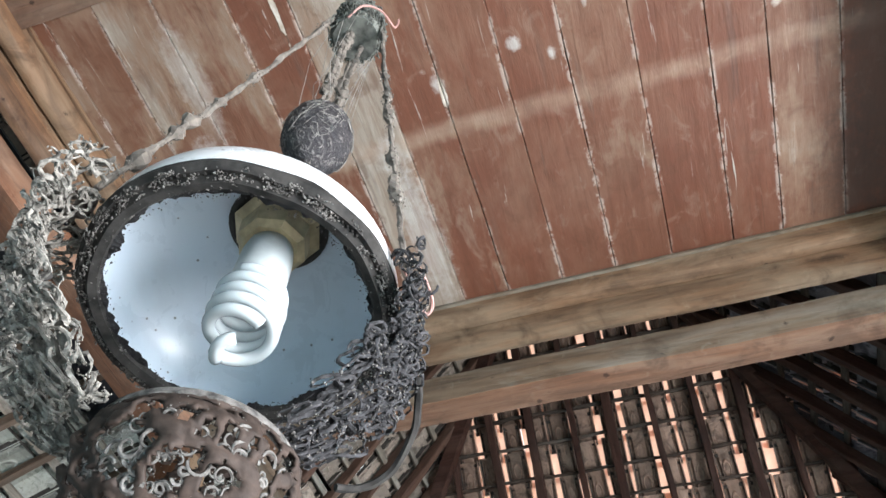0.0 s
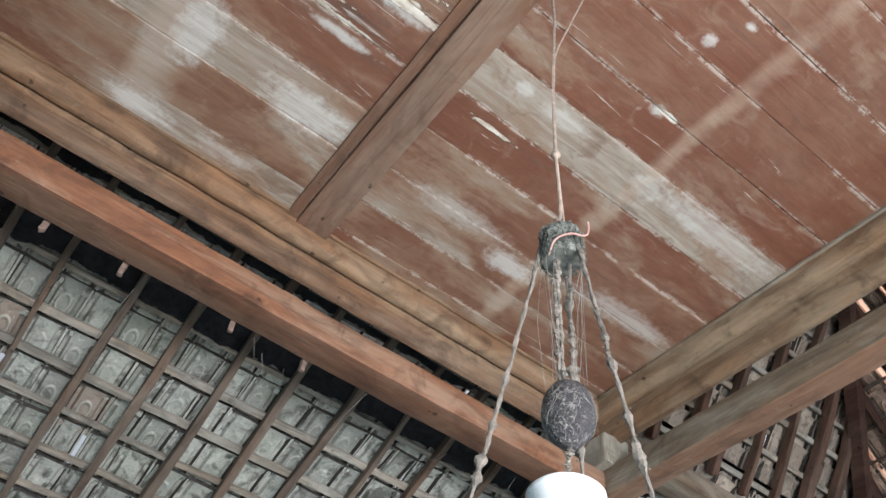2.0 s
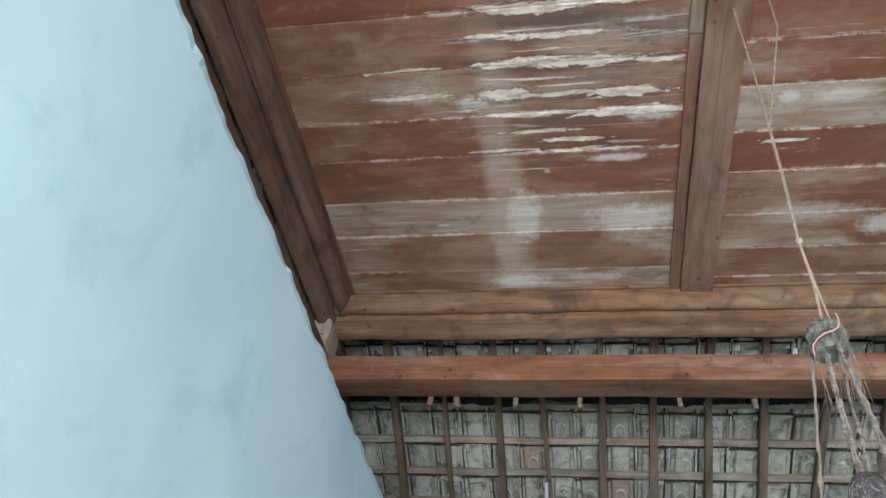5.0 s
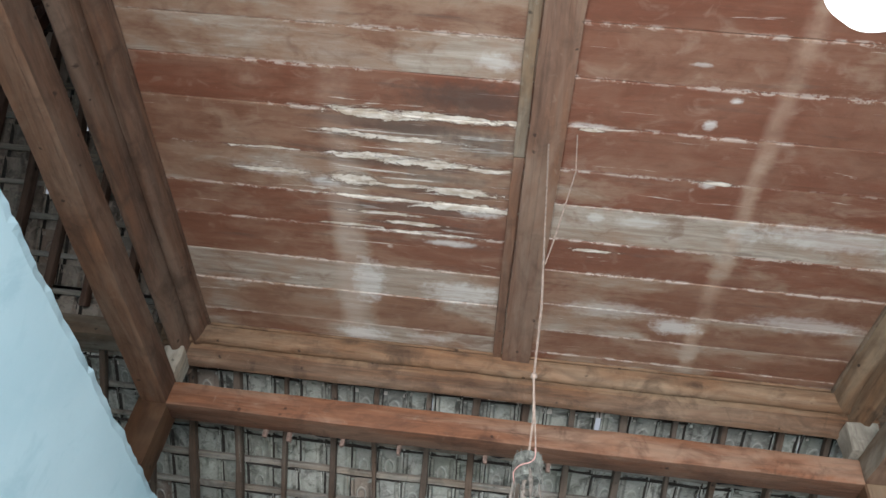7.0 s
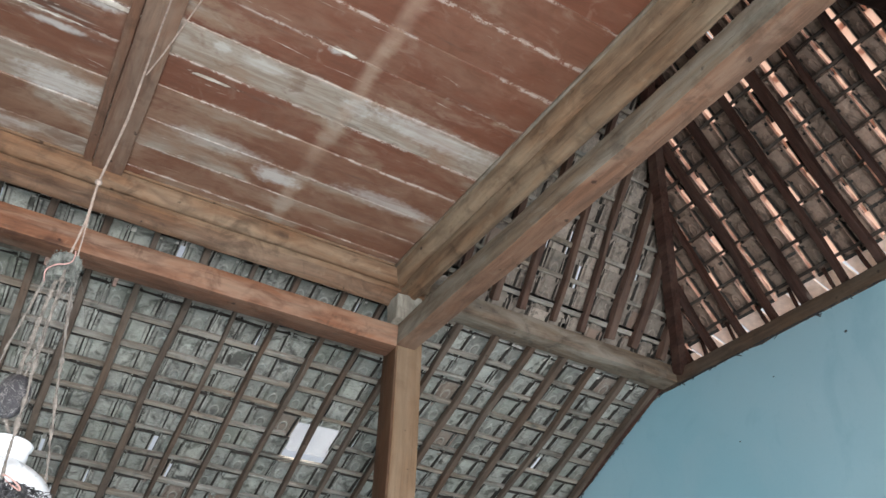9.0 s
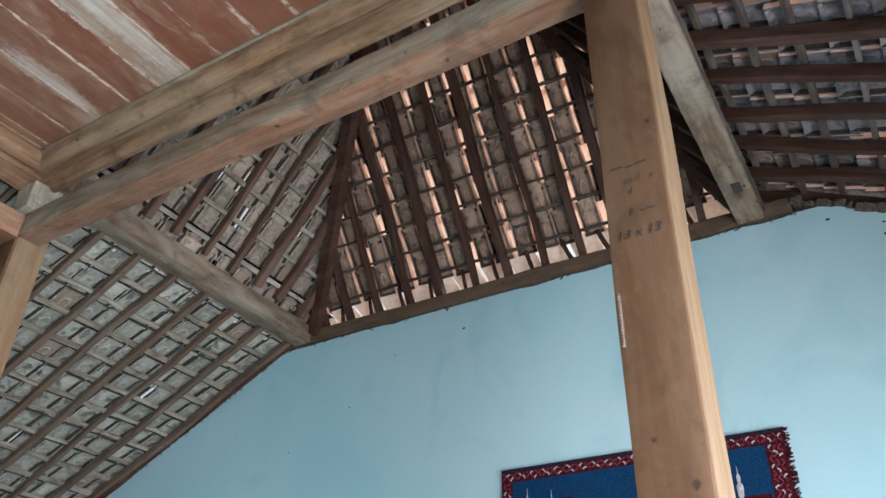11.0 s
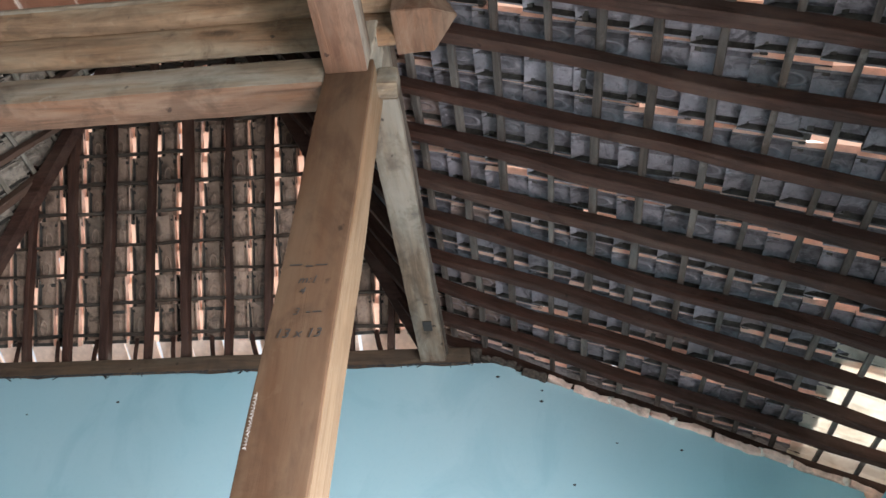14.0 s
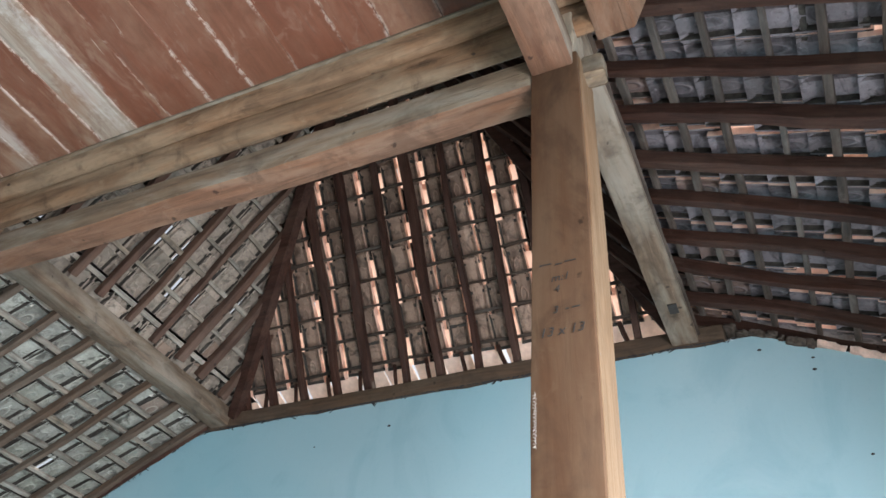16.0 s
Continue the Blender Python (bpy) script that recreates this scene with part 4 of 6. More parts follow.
        me.polygons.foreach_set("material_index", np.array(all_slots, dtype=np.int32))
        ob = new("roof_tiles", me)
        ob.parent = root
        tagged(ob, "rows of old clay roof tiles", kind="stuff")
    return root


def low_slope(name, label, y_top, z_top, y_eave, pitch, mirror, **kw):
    """A lower roof over the full length; v runs up from the eave."""
    run_y = abs(y_eave - y_top)
    length = run_y * math.hypot(1, pitch)
    up = (0, -1 if mirror > 0 else 1, pitch)
    return slope(name, label, (0, y_eave, z_top - pitch * run_y), (1, 0, 0), up, (WALL_W - 0.1, WALL_E + 0.13), (-0.25, length),
                 lambda u, v: WALL_W - 0.1 <= u <= WALL_E + 0.13 and -0.25 <= v <= length, **kw)


# rows above this height take the daylit tile colour
NORTH_PALE = (WALL_N - 0.40) * math.hypot(1, LOW_N)
GLASS_U, GLASS_V = 1.56, (WALL_N - 1.19) * math.hypot(1, LOW_N)
low_slope("roof_north_low", "low northern roof slope, grey clay tiles on brown rafters", 0.10, north_low(0.10), WALL_N, LOW_N, 1, raft_size=(0.028, 0.045), feet=0.0,
          raft=0.232, bats=0.171, tiles=(0.1345, 0.171), tile_mat=TILE_NORTH, bat_mat=WOOD_BATTEN, gap=0.0, slits=0.05, pale_from=NORTH_PALE, edge_mat=JOINT_SHADE, lip=0.020, lap=0.010, bat_w=0.023, near=(-1.2, 2.2, 1.75, 3.6), seed=3, skip=lambda u, v: abs(u - GLASS_U) < 0.13 and abs(v + 0.10 - GLASS_V) < 0.10, hole=(GLASS_U - 0.15, GLASS_U + 0.15, GLASS_V - 0.09, GLASS_V + 0.09))
SHEET_U, SHEET_V = 2.72, 0.19
low_slope("roof_south_low", "low southern roof slope, dark clay tiles with light between them", -2.57, south_low(-2.57), WALL_S, LOW_S, -1,
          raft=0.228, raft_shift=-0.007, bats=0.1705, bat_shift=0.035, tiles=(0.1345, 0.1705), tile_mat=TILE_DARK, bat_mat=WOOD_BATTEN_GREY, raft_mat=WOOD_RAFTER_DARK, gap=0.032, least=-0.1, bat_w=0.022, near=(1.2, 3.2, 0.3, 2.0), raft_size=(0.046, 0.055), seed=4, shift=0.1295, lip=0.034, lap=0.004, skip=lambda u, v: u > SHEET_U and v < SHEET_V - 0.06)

# assumed translucent sheet in place of tiles, added to brighten the south-eastern eave
sheet_mat = Nodes("translucent_bright_sheet")
stain = sheet_mat.noise(sheet_mat.coords(), 6.0, 5, 0.6, 0.8)
SHEET = see_through(sheet_mat, sheet_mat.mix(sheet_mat.ramp(stain, 0.4, 0.7), (0.80, 0.76, 0.66), (0.52, 0.44, 0.34)), 0.6)
bm = bmesh.new()
slant = math.hypot(1, LOW_S)
cols = []
for i in range(41):
    x = SHEET_U - 0.08 + (WALL_E + 0.12 - SHEET_U + 0.08) * i / 40
    lift = 0.098 + 0.010 * math.sin(x * 2 * math.pi / 0.076)
    cols.append([bm.verts.new((x, WALL_S + v / slant, south_low(WALL_S + v / slant) + lift)) for v in (-0.25, 0.0, SHEET_V * 0.5, SHEET_V + 0.06)])
for a, b in zip(cols, cols[1:]):
    for k in range(3):
        bm.faces.new((a[k], b[k], b[k + 1], a[k + 1]))
tagged(smooth(part("roof_sheet", bm, SHEET)), "assumed translucent corrugated sheet, added to brighten the eave corner", "roof sheet", kind="structure")

HALF = 1.29
HIP_S = math.hypot(1, UP)


def high_slope(name, label, y_foot, z_foot, mirror, **kw):
    length = abs(RIDGE_Y - y_foot) * HIP_S
    up = (0, -mirror, UP)
    e0, w0 = WALL_E, WALL_W

    def inside(u, v):
        run_in = v / HIP_S
        return w0 + run_in - 0.12 <= u <= e0 - run_in + 0.12 and -0.12 <= v <= length

    return slope(name, label, (0, y_foot, z_foot), (1, 0, 0), up, (w0, e0), (-0.12, length), inside, **kw)


high_slope("roof_north_high", "steep northern roof slope, grey clay tiles on brown rafters", 0.030, 3.770, 1,
           raft=0.205, bats=0.175, tiles=(0.1345, 0.175), tile_mat=TILE_HIGH, bat_mat=WOOD_BATTEN, gap=0.0, slits=0.08, edge_mat=JOINT_SHADE, lip=0.020, lap=0.008, bat_w=0.023, near=(1.5, 3.4, 0, 2.4), seed=5, feet=0.03, raft_size=(0.038, 0.05), raft_mat=WOOD_RAFTER_RED)
high_slope("roof_south_high", "steep southern roof slope, dark clay tiles", -2.590, 3.745, -1,
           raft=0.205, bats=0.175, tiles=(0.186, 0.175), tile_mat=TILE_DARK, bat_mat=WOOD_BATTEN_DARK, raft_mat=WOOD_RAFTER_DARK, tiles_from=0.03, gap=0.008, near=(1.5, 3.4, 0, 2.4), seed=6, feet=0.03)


def hip_end(name, label, x_foot, z_foot, mirror, lowest=-0.12, **kw):
    length = HALF * HIP_S

    def inside(u, v):
        run_in = v / HIP_S
        return -2.590 + run_in - 0.12 <= u <= 0.030 - run_in + 0.12 and -0.12 <= v <= length

    return slope(name, label, (x_foot, 0, z_foot), (0, 1, 0), (-mirror, 0, UP), (-2.62, 0.06), (lowest, length), inside, **kw)


hip_end("roof_east_hip", "steep eastern hip of brown-grey clay tiles with light between them", WALL_E + 0.02, 3.770, 1, lowest=-0.045,
        raft=0.216, raft_shift=0.116, bats=0.163, bat_shift=-0.025, tiles=(0.1345, 0.163), tile_mat=TILE_EAST, bat_mat=WOOD_BATTEN_DARK, raft_mat=WOOD_RAFTER_DARK, gap=0.046, least=0.15, lip=0.036, bat_w=0.018, near=(-2.6, 0.06, 0.03, 2.4), raft_size=(0.038, 0.050), seed=7, shift=0.1173, tiles_from=0.03)
hip_end("roof_west_hip", "steep western hip of dark clay tiles", WALL_W - 0.02, 3.770, -1,
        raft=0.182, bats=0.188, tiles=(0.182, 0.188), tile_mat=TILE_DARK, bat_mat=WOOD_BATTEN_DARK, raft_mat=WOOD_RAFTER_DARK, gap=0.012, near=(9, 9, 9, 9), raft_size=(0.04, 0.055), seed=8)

# sloping boards closing the joint between the lower and the upper slopes
for y0, y1, low, lift in ((-3.02, -2.48, south_low, 0.150), (0.34, -0.02, lambda y: 3.90, 0.0)):
    bm = bmesh.new()
    bm.faces.new([bm.verts.new(c) for c in ((WALL_W - 0.1, y0, low(y0) + lift), (WALL_E + 0.12, y0, low(y0) + lift), (WALL_E + 0.12, y1, low(y1) + lift), (WALL_W - 0.1, y1, low(y1) + lift))])
    bmesh.ops.solidify(bm, geom=bm.faces, thickness=0.02)
    tagged(part("valley_board", bm, WOOD_RAFTER_DARK if y0 < 0 else TILE_NORTH), "dark board closing the roof valley", "board", "valley boards", kind="structure")
# ragged black lining added to darken two strips behind the orange beam
LINING_BLACK = flat("matt_black_lining", (0.026, 0.026, 0.030), 0.95, 0.0, 0.5, 30)
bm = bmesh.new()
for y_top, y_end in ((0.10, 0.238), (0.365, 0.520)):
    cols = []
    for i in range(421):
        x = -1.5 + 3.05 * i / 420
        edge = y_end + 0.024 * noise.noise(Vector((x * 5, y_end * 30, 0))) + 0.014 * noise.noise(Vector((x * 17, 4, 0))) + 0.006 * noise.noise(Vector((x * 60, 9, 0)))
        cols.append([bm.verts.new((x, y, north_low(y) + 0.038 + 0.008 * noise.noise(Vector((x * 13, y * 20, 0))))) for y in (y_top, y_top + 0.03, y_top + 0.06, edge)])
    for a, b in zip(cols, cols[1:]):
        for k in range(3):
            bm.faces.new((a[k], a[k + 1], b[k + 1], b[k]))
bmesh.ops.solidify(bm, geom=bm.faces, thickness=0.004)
tagged(part("soot_matting", bm, LINING_BLACK), "ragged black lining added under the roof tiles", "cobweb", kind="stuff")

# hip rafters
for sx, xf in ((1, WALL_E), (-1, WALL_W)):
    for yf, sy in ((0.030, -1), (-2.590, 1)):
        bm = bmesh.new()
        a, b = Vector((xf, yf, 3.745)), Vector((xf - sx * HALF, RIDGE_Y, 3.745 + UP * HALF))
        tube(bm, [a.lerp(b, i / 12) for i in range(13)], 0.045, 4, 0.15)
        tagged(part("hip_rafter", bm, WOOD_RAFTER_DARK), "dark brown hip rafter rising from the wall plate", "rafter", "hip rafters")

# glass tile in the northern slope
glass = Nodes("glass_tile")
glass.put(glass.bsdf.inputs["Transmission Weight"], 0.9)
GLASS = glass.done((1.0, 1.0, 1.0), 0.08, 0.0, 0.5)
bm = bmesh.new()
y = WALL_N - GLASS_V / math.hypot(1, LOW_N)
bm.faces.new([bm.verts.new((GLASS_U + a * 0.20, y + b * 0.14, north_low(y + b * 0.14) + 0.125)) for a, b in ((-1, -1), (1, -1), (1, 1), (-1, 1))])
bmesh.ops.solidify(bm, geom=bm.faces, thickness=0.006)
pane = part("glass_tile", bm, GLASS)
pane.visible_shadow = False
tagged(pane, "clear glass roof tile letting in daylight", "roof tile", kind="structure")

# added apron outside the east wall, bouncing sun up to the eave tiles under the hip
bm = bmesh.new()
bm.faces.new([bm.verts.new(c) for c in ((WALL_E + 0.15, -5.2, 3.45), (WALL_E + 3.5, -5.2, 2.55), (WALL_E + 3.5, 4.0, 2.55), (WALL_E + 0.15, 4.0, 3.45))])
bmesh.ops.solidify(bm, geom=bm.faces, thickness=0.03)
tagged(part("roof_apron", bm, flat("pale_bounce_surface", (0.82, 0.68, 0.60), 0.85, 0.0, 0.15, 20)), "added pale apron outside the end wall, bouncing sun to the eave", "roof", kind="structure")
EAVE = flat("fresh_terracotta", (0.88, 0.73, 0.65), 0.85, 0.0, 0.15, 25)
eave = thing("roof_eave", "flared eave of pale terracotta tiles over the wall plate", "roof", kind="structure")
rng = random.Random(21)
y = -2.66
while y < 0.12:
    bm = bmesh.new()
    w = rng.uniform(0.160, 0.176)
    box_into(bm, (-w / 2, -0.20, -0.006), (w / 2, 0.20, 0.006), 0.003)
    ob = part("eave_tile", bm, EAVE, eave)
    ob.matrix_basis = pose(WALL_E + 0.235, y, 3.865 + rng.uniform(-0.008, 0.008), rng.uniform(-2, 2), rng.uniform(17, 23), rng.uniform(-3, 3)) @ pose(0, 0, 0, 0, 0, 90)
    y += 0.182
for k in range(13):
    y = -2.612 + 0.216 * k + rng.uniform(-0.01, 0.01)
    lean = rng.uniform(0.03, 0.06)
    bm = bmesh.new()
    tube(bm, [(WALL_E + 0.0, y + 0.040, 3.765), (WALL_E + 0.008, y + 0.040 + lean * 0.5, 3.83), (WALL_E + 0.016, y + 0.040 + lean, 3.91)], 0.014, 4, 0.2)
    part("sprocket", bm, WOOD_RAFTER_DARK, eave, "short dark sprocket over the wall plate" if k == 0 else "")
# broken tiles bedded along the raked tops of the east wall, dark near the plate, pale beyond
VERGE = flat("chipped_terracotta", (0.62, 0.45, 0.37), 0.9, 0.0, 0.4, 30)
VERGE_DARK = flat("dark_verge_bed", (0.075, 0.058, 0.047), 0.95, 0.0, 0.6, 40)
verge = thing("roof_verge", "pale broken tiles bedded along the raked wall top", "roof", kind="structure")
MORTAR = flat("pale_lime_mortar", (0.66, 0.58, 0.51), 0.9, 0.0, 0.3, 40)
y = -2.80
while y > -4.40:
    bare = y < -3.16
    w = rng.uniform(0.09, 0.20) if bare else rng.uniform(0.03, 0.08)
    thick = rng.uniform(0.010, 0.017)
    bm = bmesh.new()
    box_into(bm, (-0.05, -w / 2, -thick), (0.05, w / 2, thick), 0.005, 0.0, 8, 1)
    for q in bm.verts:
        q.co += noise.noise_vector(Vector((q.co.x * 25 + y * 9, q.co.y * 25, q.co.z * 25))) * 0.010 + noise.noise_vector(q.co * 70) * 0.004
    ob = part("verge_tile", bm, (TERRACOTTA if rng.random() < 0.5 else VERGE) if bare else VERGE_DARK, verge)
    tip = math.degrees(math.atan(LOW_S))
    ob.matrix_basis = pose(WALL_E + 0.030 + rng.uniform(-0.012, 0.010), y - w / 2, south_low(y - w / 2) - 0.008 + rng.uniform(-0.006, 0.005), tip + rng.uniform(-3, 3), rng.uniform(-12, 6), rng.uniform(-5, 5))
    y -= w * 0.98
    if bare and rng.random() < 0.7:
        bm = bmesh.new()
        bmesh.ops.create_icosphere(bm, subdivisions=2, radius=0.021)
        for q in bm.verts:
            q.co = Vector((q.co.x * 1.6, q.co.y * rng.uniform(0.8, 1.2), q.co.z * 1.0)) + noise.noise_vector(q.co * 50 + Vector((y * 9, 0, 0))) * 0.009
        ob = part("mortar_lump", bm, MORTAR, verge)
        ob.matrix_basis = pose(WALL_E + 0.010, y, south_low(y) - 0.006, tip)

bm = bmesh.new()
pts = [Vector((WALL_E - 0.018, y, north_low(y) + 0.035)) for y in (0.22, 0.8, 1.4, 2.0, 2.6, 3.1)]
tube(bm, pts, 0.042, 4, 0.2)
tagged(part("verge_rafter", bm, WOOD_RAFTER_DARK), "dark rafter along the raked wall top", "rafter")

# ---- hanging lamp ----
DUST = flat("matted_dust", (0.165, 0.154, 0.136), 0.95, 0.0, 0.9, 150)
DUST_DARK = flat("dark_matted_dust", (0.034, 0.033, 0.035), 0.95, 0.0, 0.9, 130)
DUST_MID = flat("grey_matted_dust", (0.115, 0.108, 0.10), 0.95, 0.0, 0.85, 130)
DUST_CUP = flat("greenish_grey_dust", (0.105, 0.108, 0.095), 0.95, 0.0, 0.7, 55)
DUST_WEB = flat("cobweb_grey", (0.20, 0.19, 0.175), 0.95, 0.0, 0.4, 70)
ROPE = flat("dusty_cord", (0.125, 0.108, 0.092), 0.95, 0.0, 0.5, 70)
IRON = flat("dark_cast_metal", (0.026, 0.024, 0.022), 0.9, 0.1, 0.8, 60)
BRONZE = flat("brown_bronze", (0.040, 0.027, 0.021), 0.75, 0.15, 0.5, 110)
PINK_WIRE = flat("pink_wire", (0.34, 0.19, 0.165), 0.6, 0.0, 0.15, 40)
WIRE = flat("dusty_wire", (0.24, 0.185, 0.15), 0.8, 0.0, 0.35, 60)
BRASS = flat("yellowed_socket", (0.43, 0.35, 0.21), 0.45, 0.2, 0.35, 60)
CERAMIC = flat("grey_white_plastic", (0.33, 0.36, 0.36), 0.4, 0.0, 0.08, 60)


def enamel(name, base, stain):
    n = Nodes(name)
    f = n.noise(n.coords(), 26.0, 5, 0.65, 0.8)
    g = n.noise(n.coords(), 9.0, 4, 0.6, 0.5)
    specks = n.add("TexVoronoi")
    n.put(specks.inputs["Vector"], n.coords())
    n.put(specks.inputs["Scale"], 70.0)
    c = n.mix(n.math("MULTIPLY", n.ramp(g, 0.50, 0.72), 0.35), base, stain)
    c = n.mix(n.math("MULTIPLY", n.ramp(f, 0.60, 0.8), 0.3), c, stain)
    c = n.mix(n.ramp(specks.outputs["Distance"], 0.06, 0.10, 0.75, 0.0), c, (0.10, 0.09, 0.08))
    n.bump(f, 0.08, 0.002)
    return n.done(c, n.ramp(f, 0.3, 0.7, 0.22, 0.38), 0.0, 0.5)


ENAMEL = enamel("white_enamel", (0.58, 0.67, 0.75), (0.37, 0.41, 0.44))
ENAMEL_OUT = enamel("white_enamel_outside", (0.60, 0.61, 0.62), (0.34, 0.335, 0.33))
tube_glass = Nodes("fluorescent_tube")
TUBE = tube_glass.done((0.43, 0.47, 0.48), 0.15, 0.0, 0.6)

LAMP = (0.072, -1.240, 1.999)
lamp = thing("hanging_lamp", "dusty antique pull-down lamp with white enamel shade and spiral bulb", "lamp", at=LAMP)
LEAN = Matrix.Rotation(radians(3.0), 4, Vector((-0.67, 0.74, 0)))
SHADE_AT = Matrix.Translation((-0.002, -0.003, -0.003))
TILT = SHADE_AT @ LEAN @ Matrix.Scale(0.965, 4)
rng = random.Random(11)
RIM = 0.116


def lamp_part(name, bm, mat, parent=None, label="", soft=False):
    ob = part(name, bm, mat, parent or lamp, label)
    if parent is None:
        ob.matrix_basis = TILT
    return smooth(ob) if soft else ob


bm = bmesh.new()
lathe(bm, [(RIM, -0.002), (RIM + 0.001, 0.004), (RIM, 0.016), (0.112, 0.030), (0.103, 0.045), (0.089, 0.058), (0.072, 0.069), (0.056, 0.076), (0.047, 0.080), (0.043, 0.086), (0.042, 0.112), (0.046, 0.117), (0.047, 0.123), (0.043, 0.127), (0.020, 0.129), (0.006, 0.130), (0.006, 0.118)], sides=64)
shade = lamp_part("shade", bm, ENAMEL_OUT, label="white enamelled dome shade, dusty", soft=True)
bm = bmesh.new()
lathe(bm, [(RIM - 0.002, -0.002), (RIM - 0.004, 0.014), (0.107, 0.028), (0.097, 0.041), (0.084, 0.052), (0.068, 0.060), (0.050, 0.065), (0.020, 0.067), (0.001, 0.067)], sides=64)
bmesh.ops.reverse_faces(bm, faces=bm.faces)
lamp_part("shade_lining", bm, ENAMEL, shade, "white enamelled inside, speckled", soft=True)
# rim gallery: a beaded dark band
bm = bmesh.new()
lathe(bm, [(RIM + 0.0015, -0.0015), (RIM + 0.002, -0.007), (RIM - 0.002, -0.0125), (RIM - 0.006, -0.011), (RIM - 0.010, -0.015), (RIM - 0.016, -0.013), (RIM - 0.018, -0.009), (RIM - 0.004, -0.001)], sides=72, closed=True, wob=0.02)
gallery = lamp_part("rim_band", bm, IRON, label="dark beaded metal band round the rim")
GRAIN_BM = bmesh.new()
bmesh.ops.create_icosphere(GRAIN_BM, subdivisions=1, radius=1.0)
GRAIN_V = [v.co.copy() for v in GRAIN_BM.verts]
GRAIN_F = [tuple(v.index for v in f.verts) for f in GRAIN_BM.faces]
GRAIN_BM.free()


def grains_into(bm, mats):
    """Adds one small rounded grain for each matrix."""
    verts, faces = [], []
    for m in mats:
        k = len(verts)
        verts.extend([m @ c for c in GRAIN_V])
        faces.extend([tuple(i + k for i in f) for f in GRAIN_F])
    me = bpy.data.meshes.new("grains")
    me.from_pydata(verts, [], faces)
    bm.from_mesh(me)
    bpy.data.meshes.remove(me)
    return bm


def dust_clumps(bm, count, place, lo, hi, g):
    """Small uneven grains of matted dust."""
    mats = []
    for _ in range(count):
        m = Matrix.Translation(place(g)) @ Euler((g.uniform(0, 6), g.uniform(0, 6), g.uniform(0, 6))).to_matrix().to_4x4()
        r = g.uniform(lo, hi)
        mats.append(m @ Matrix.Diagonal((r * g.uniform(0.6, 1.5), r * g.uniform(0.6, 1.2), r * g.uniform(0.5, 1.0), 1)))
    return grains_into(bm, mats)


def round_rim(g):
    a = g.uniform(0, 2 * math.pi)
    r = RIM - 0.0175 - abs(g.gauss(0, 0.0025)) - 0.003 * max(0.0, noise.noise(Vector((math.cos(a) * 9, math.sin(a) * 9, 0))))
    return Vector((r * math.cos(a), r * math.sin(a), -0.011 + g.gauss(0, 0.0022)))


def on_band(g):
    a, f = g.uniform(0, 2 * math.pi), g.random()
    for _ in range(4):
        if noise.noise(Vector((math.cos(a) * 11, math.sin(a) * 11, f * 4))) > 0.02:
            break
        a, f = g.uniform(0, 2 * math.pi), g.random()
    r = RIM + 0.001 - 0.018 * f
    return Vector((r * math.cos(a), r * math.sin(a), -0.0135 + 0.005 * abs(f - 0.5) + g.gauss(0, 0.0008)))


bm = bmesh.new()
for i in range(150):
    a = 2 * math.pi * i / 150
    if noise.noise(Vector((math.cos(a) * 4, math.sin(a) * 4, 2))) > 0.05:
        continue
    bmesh.ops.create_icosphere(bm, subdivisions=1, radius=0.0013, matrix=Matrix.Translation(((RIM - 0.0045) * math.cos(a), (RIM - 0.0045) * math.sin(a), -0.0118)))
tagged(lamp_part("beading", bm, IRON, gallery), kind="stuff")
bm = bmesh.new()
inner, outer = [], []
for i in range(540):
    a = 2 * math.pi * i / 540
    q = Vector((math.cos(a), math.sin(a), 0))
    reach = 0.0175 + 0.0075 * noise.noise(q * 4) + 0.0040 * noise.noise(q * 12) + 0.0012 * noise.noise(q * 33)
    inner.append(bm.verts.new(q * (RIM - max(0.015, reach) - 0.003) + Vector((0, 0, -0.009 + 0.001 * noise.noise(q * 33)))))
    outer.append(bm.verts.new(q * (RIM - 0.012) + Vector((0, 0, -0.0125))))
for i in range(540):
    j = (i + 1) % 540
    bm.faces.new((inner[i], inner[j], outer[j], outer[i]))
bmesh.ops.solidify(bm, geom=bm.faces, thickness=0.0012)
dust_clumps(bm, 700, round_rim, 0.0002, 0.0008, rng)
tagged(lamp_part("dust_fringe", bm, DUST_DARK, gallery, "ragged dark dust along the rim"), kind="stuff")
tagged(lamp_part("dust_coat", dust_clumps(bmesh.new(), 5200, on_band, 0.0003, 0.0010, rng), DUST_MID, gallery, "grey dust on the band"), kind="stuff")

# socket and spiral bulb
bm = bmesh.new()
lathe(bm, [(0.001, 0.074), (0.033, 0.073), (0.034, 0.069), (0.027, 0.064), (0.026, 0.046), (0.021, 0.042), (0.001, 0.042)], sides=8)
socket = lamp_part("socket", bm, BRASS, label="yellowed octagonal bulb socket")
part("socket_base", lathe(bmesh.new(), [(0.001, 0.084), (0.036, 0.083), (0.038, 0.074), (0.034, 0.071), (0.001, 0.071)], sides=32), IRON, socket, "dark round base of the socket")
bulb = lamp_part("spiral_bulb", lathe(bmesh.new(), [(0.001, 0.043), (0.0165, 0.042), (0.0175, 0.036), (0.0185, 0.030), (0.0190, 0.004), (0.0175, -0.002), (0.012, -0.009), (0.001, -0.009)], sides=32), CERAMIC, label="compact fluorescent bulb, unlit", soft=True)
HANG = SHADE_AT @ LEAN @ Matrix.Translation((-0.021, -0.027, -0.018))
socket.matrix_basis = HANG
bulb.matrix_basis = HANG
pts = []
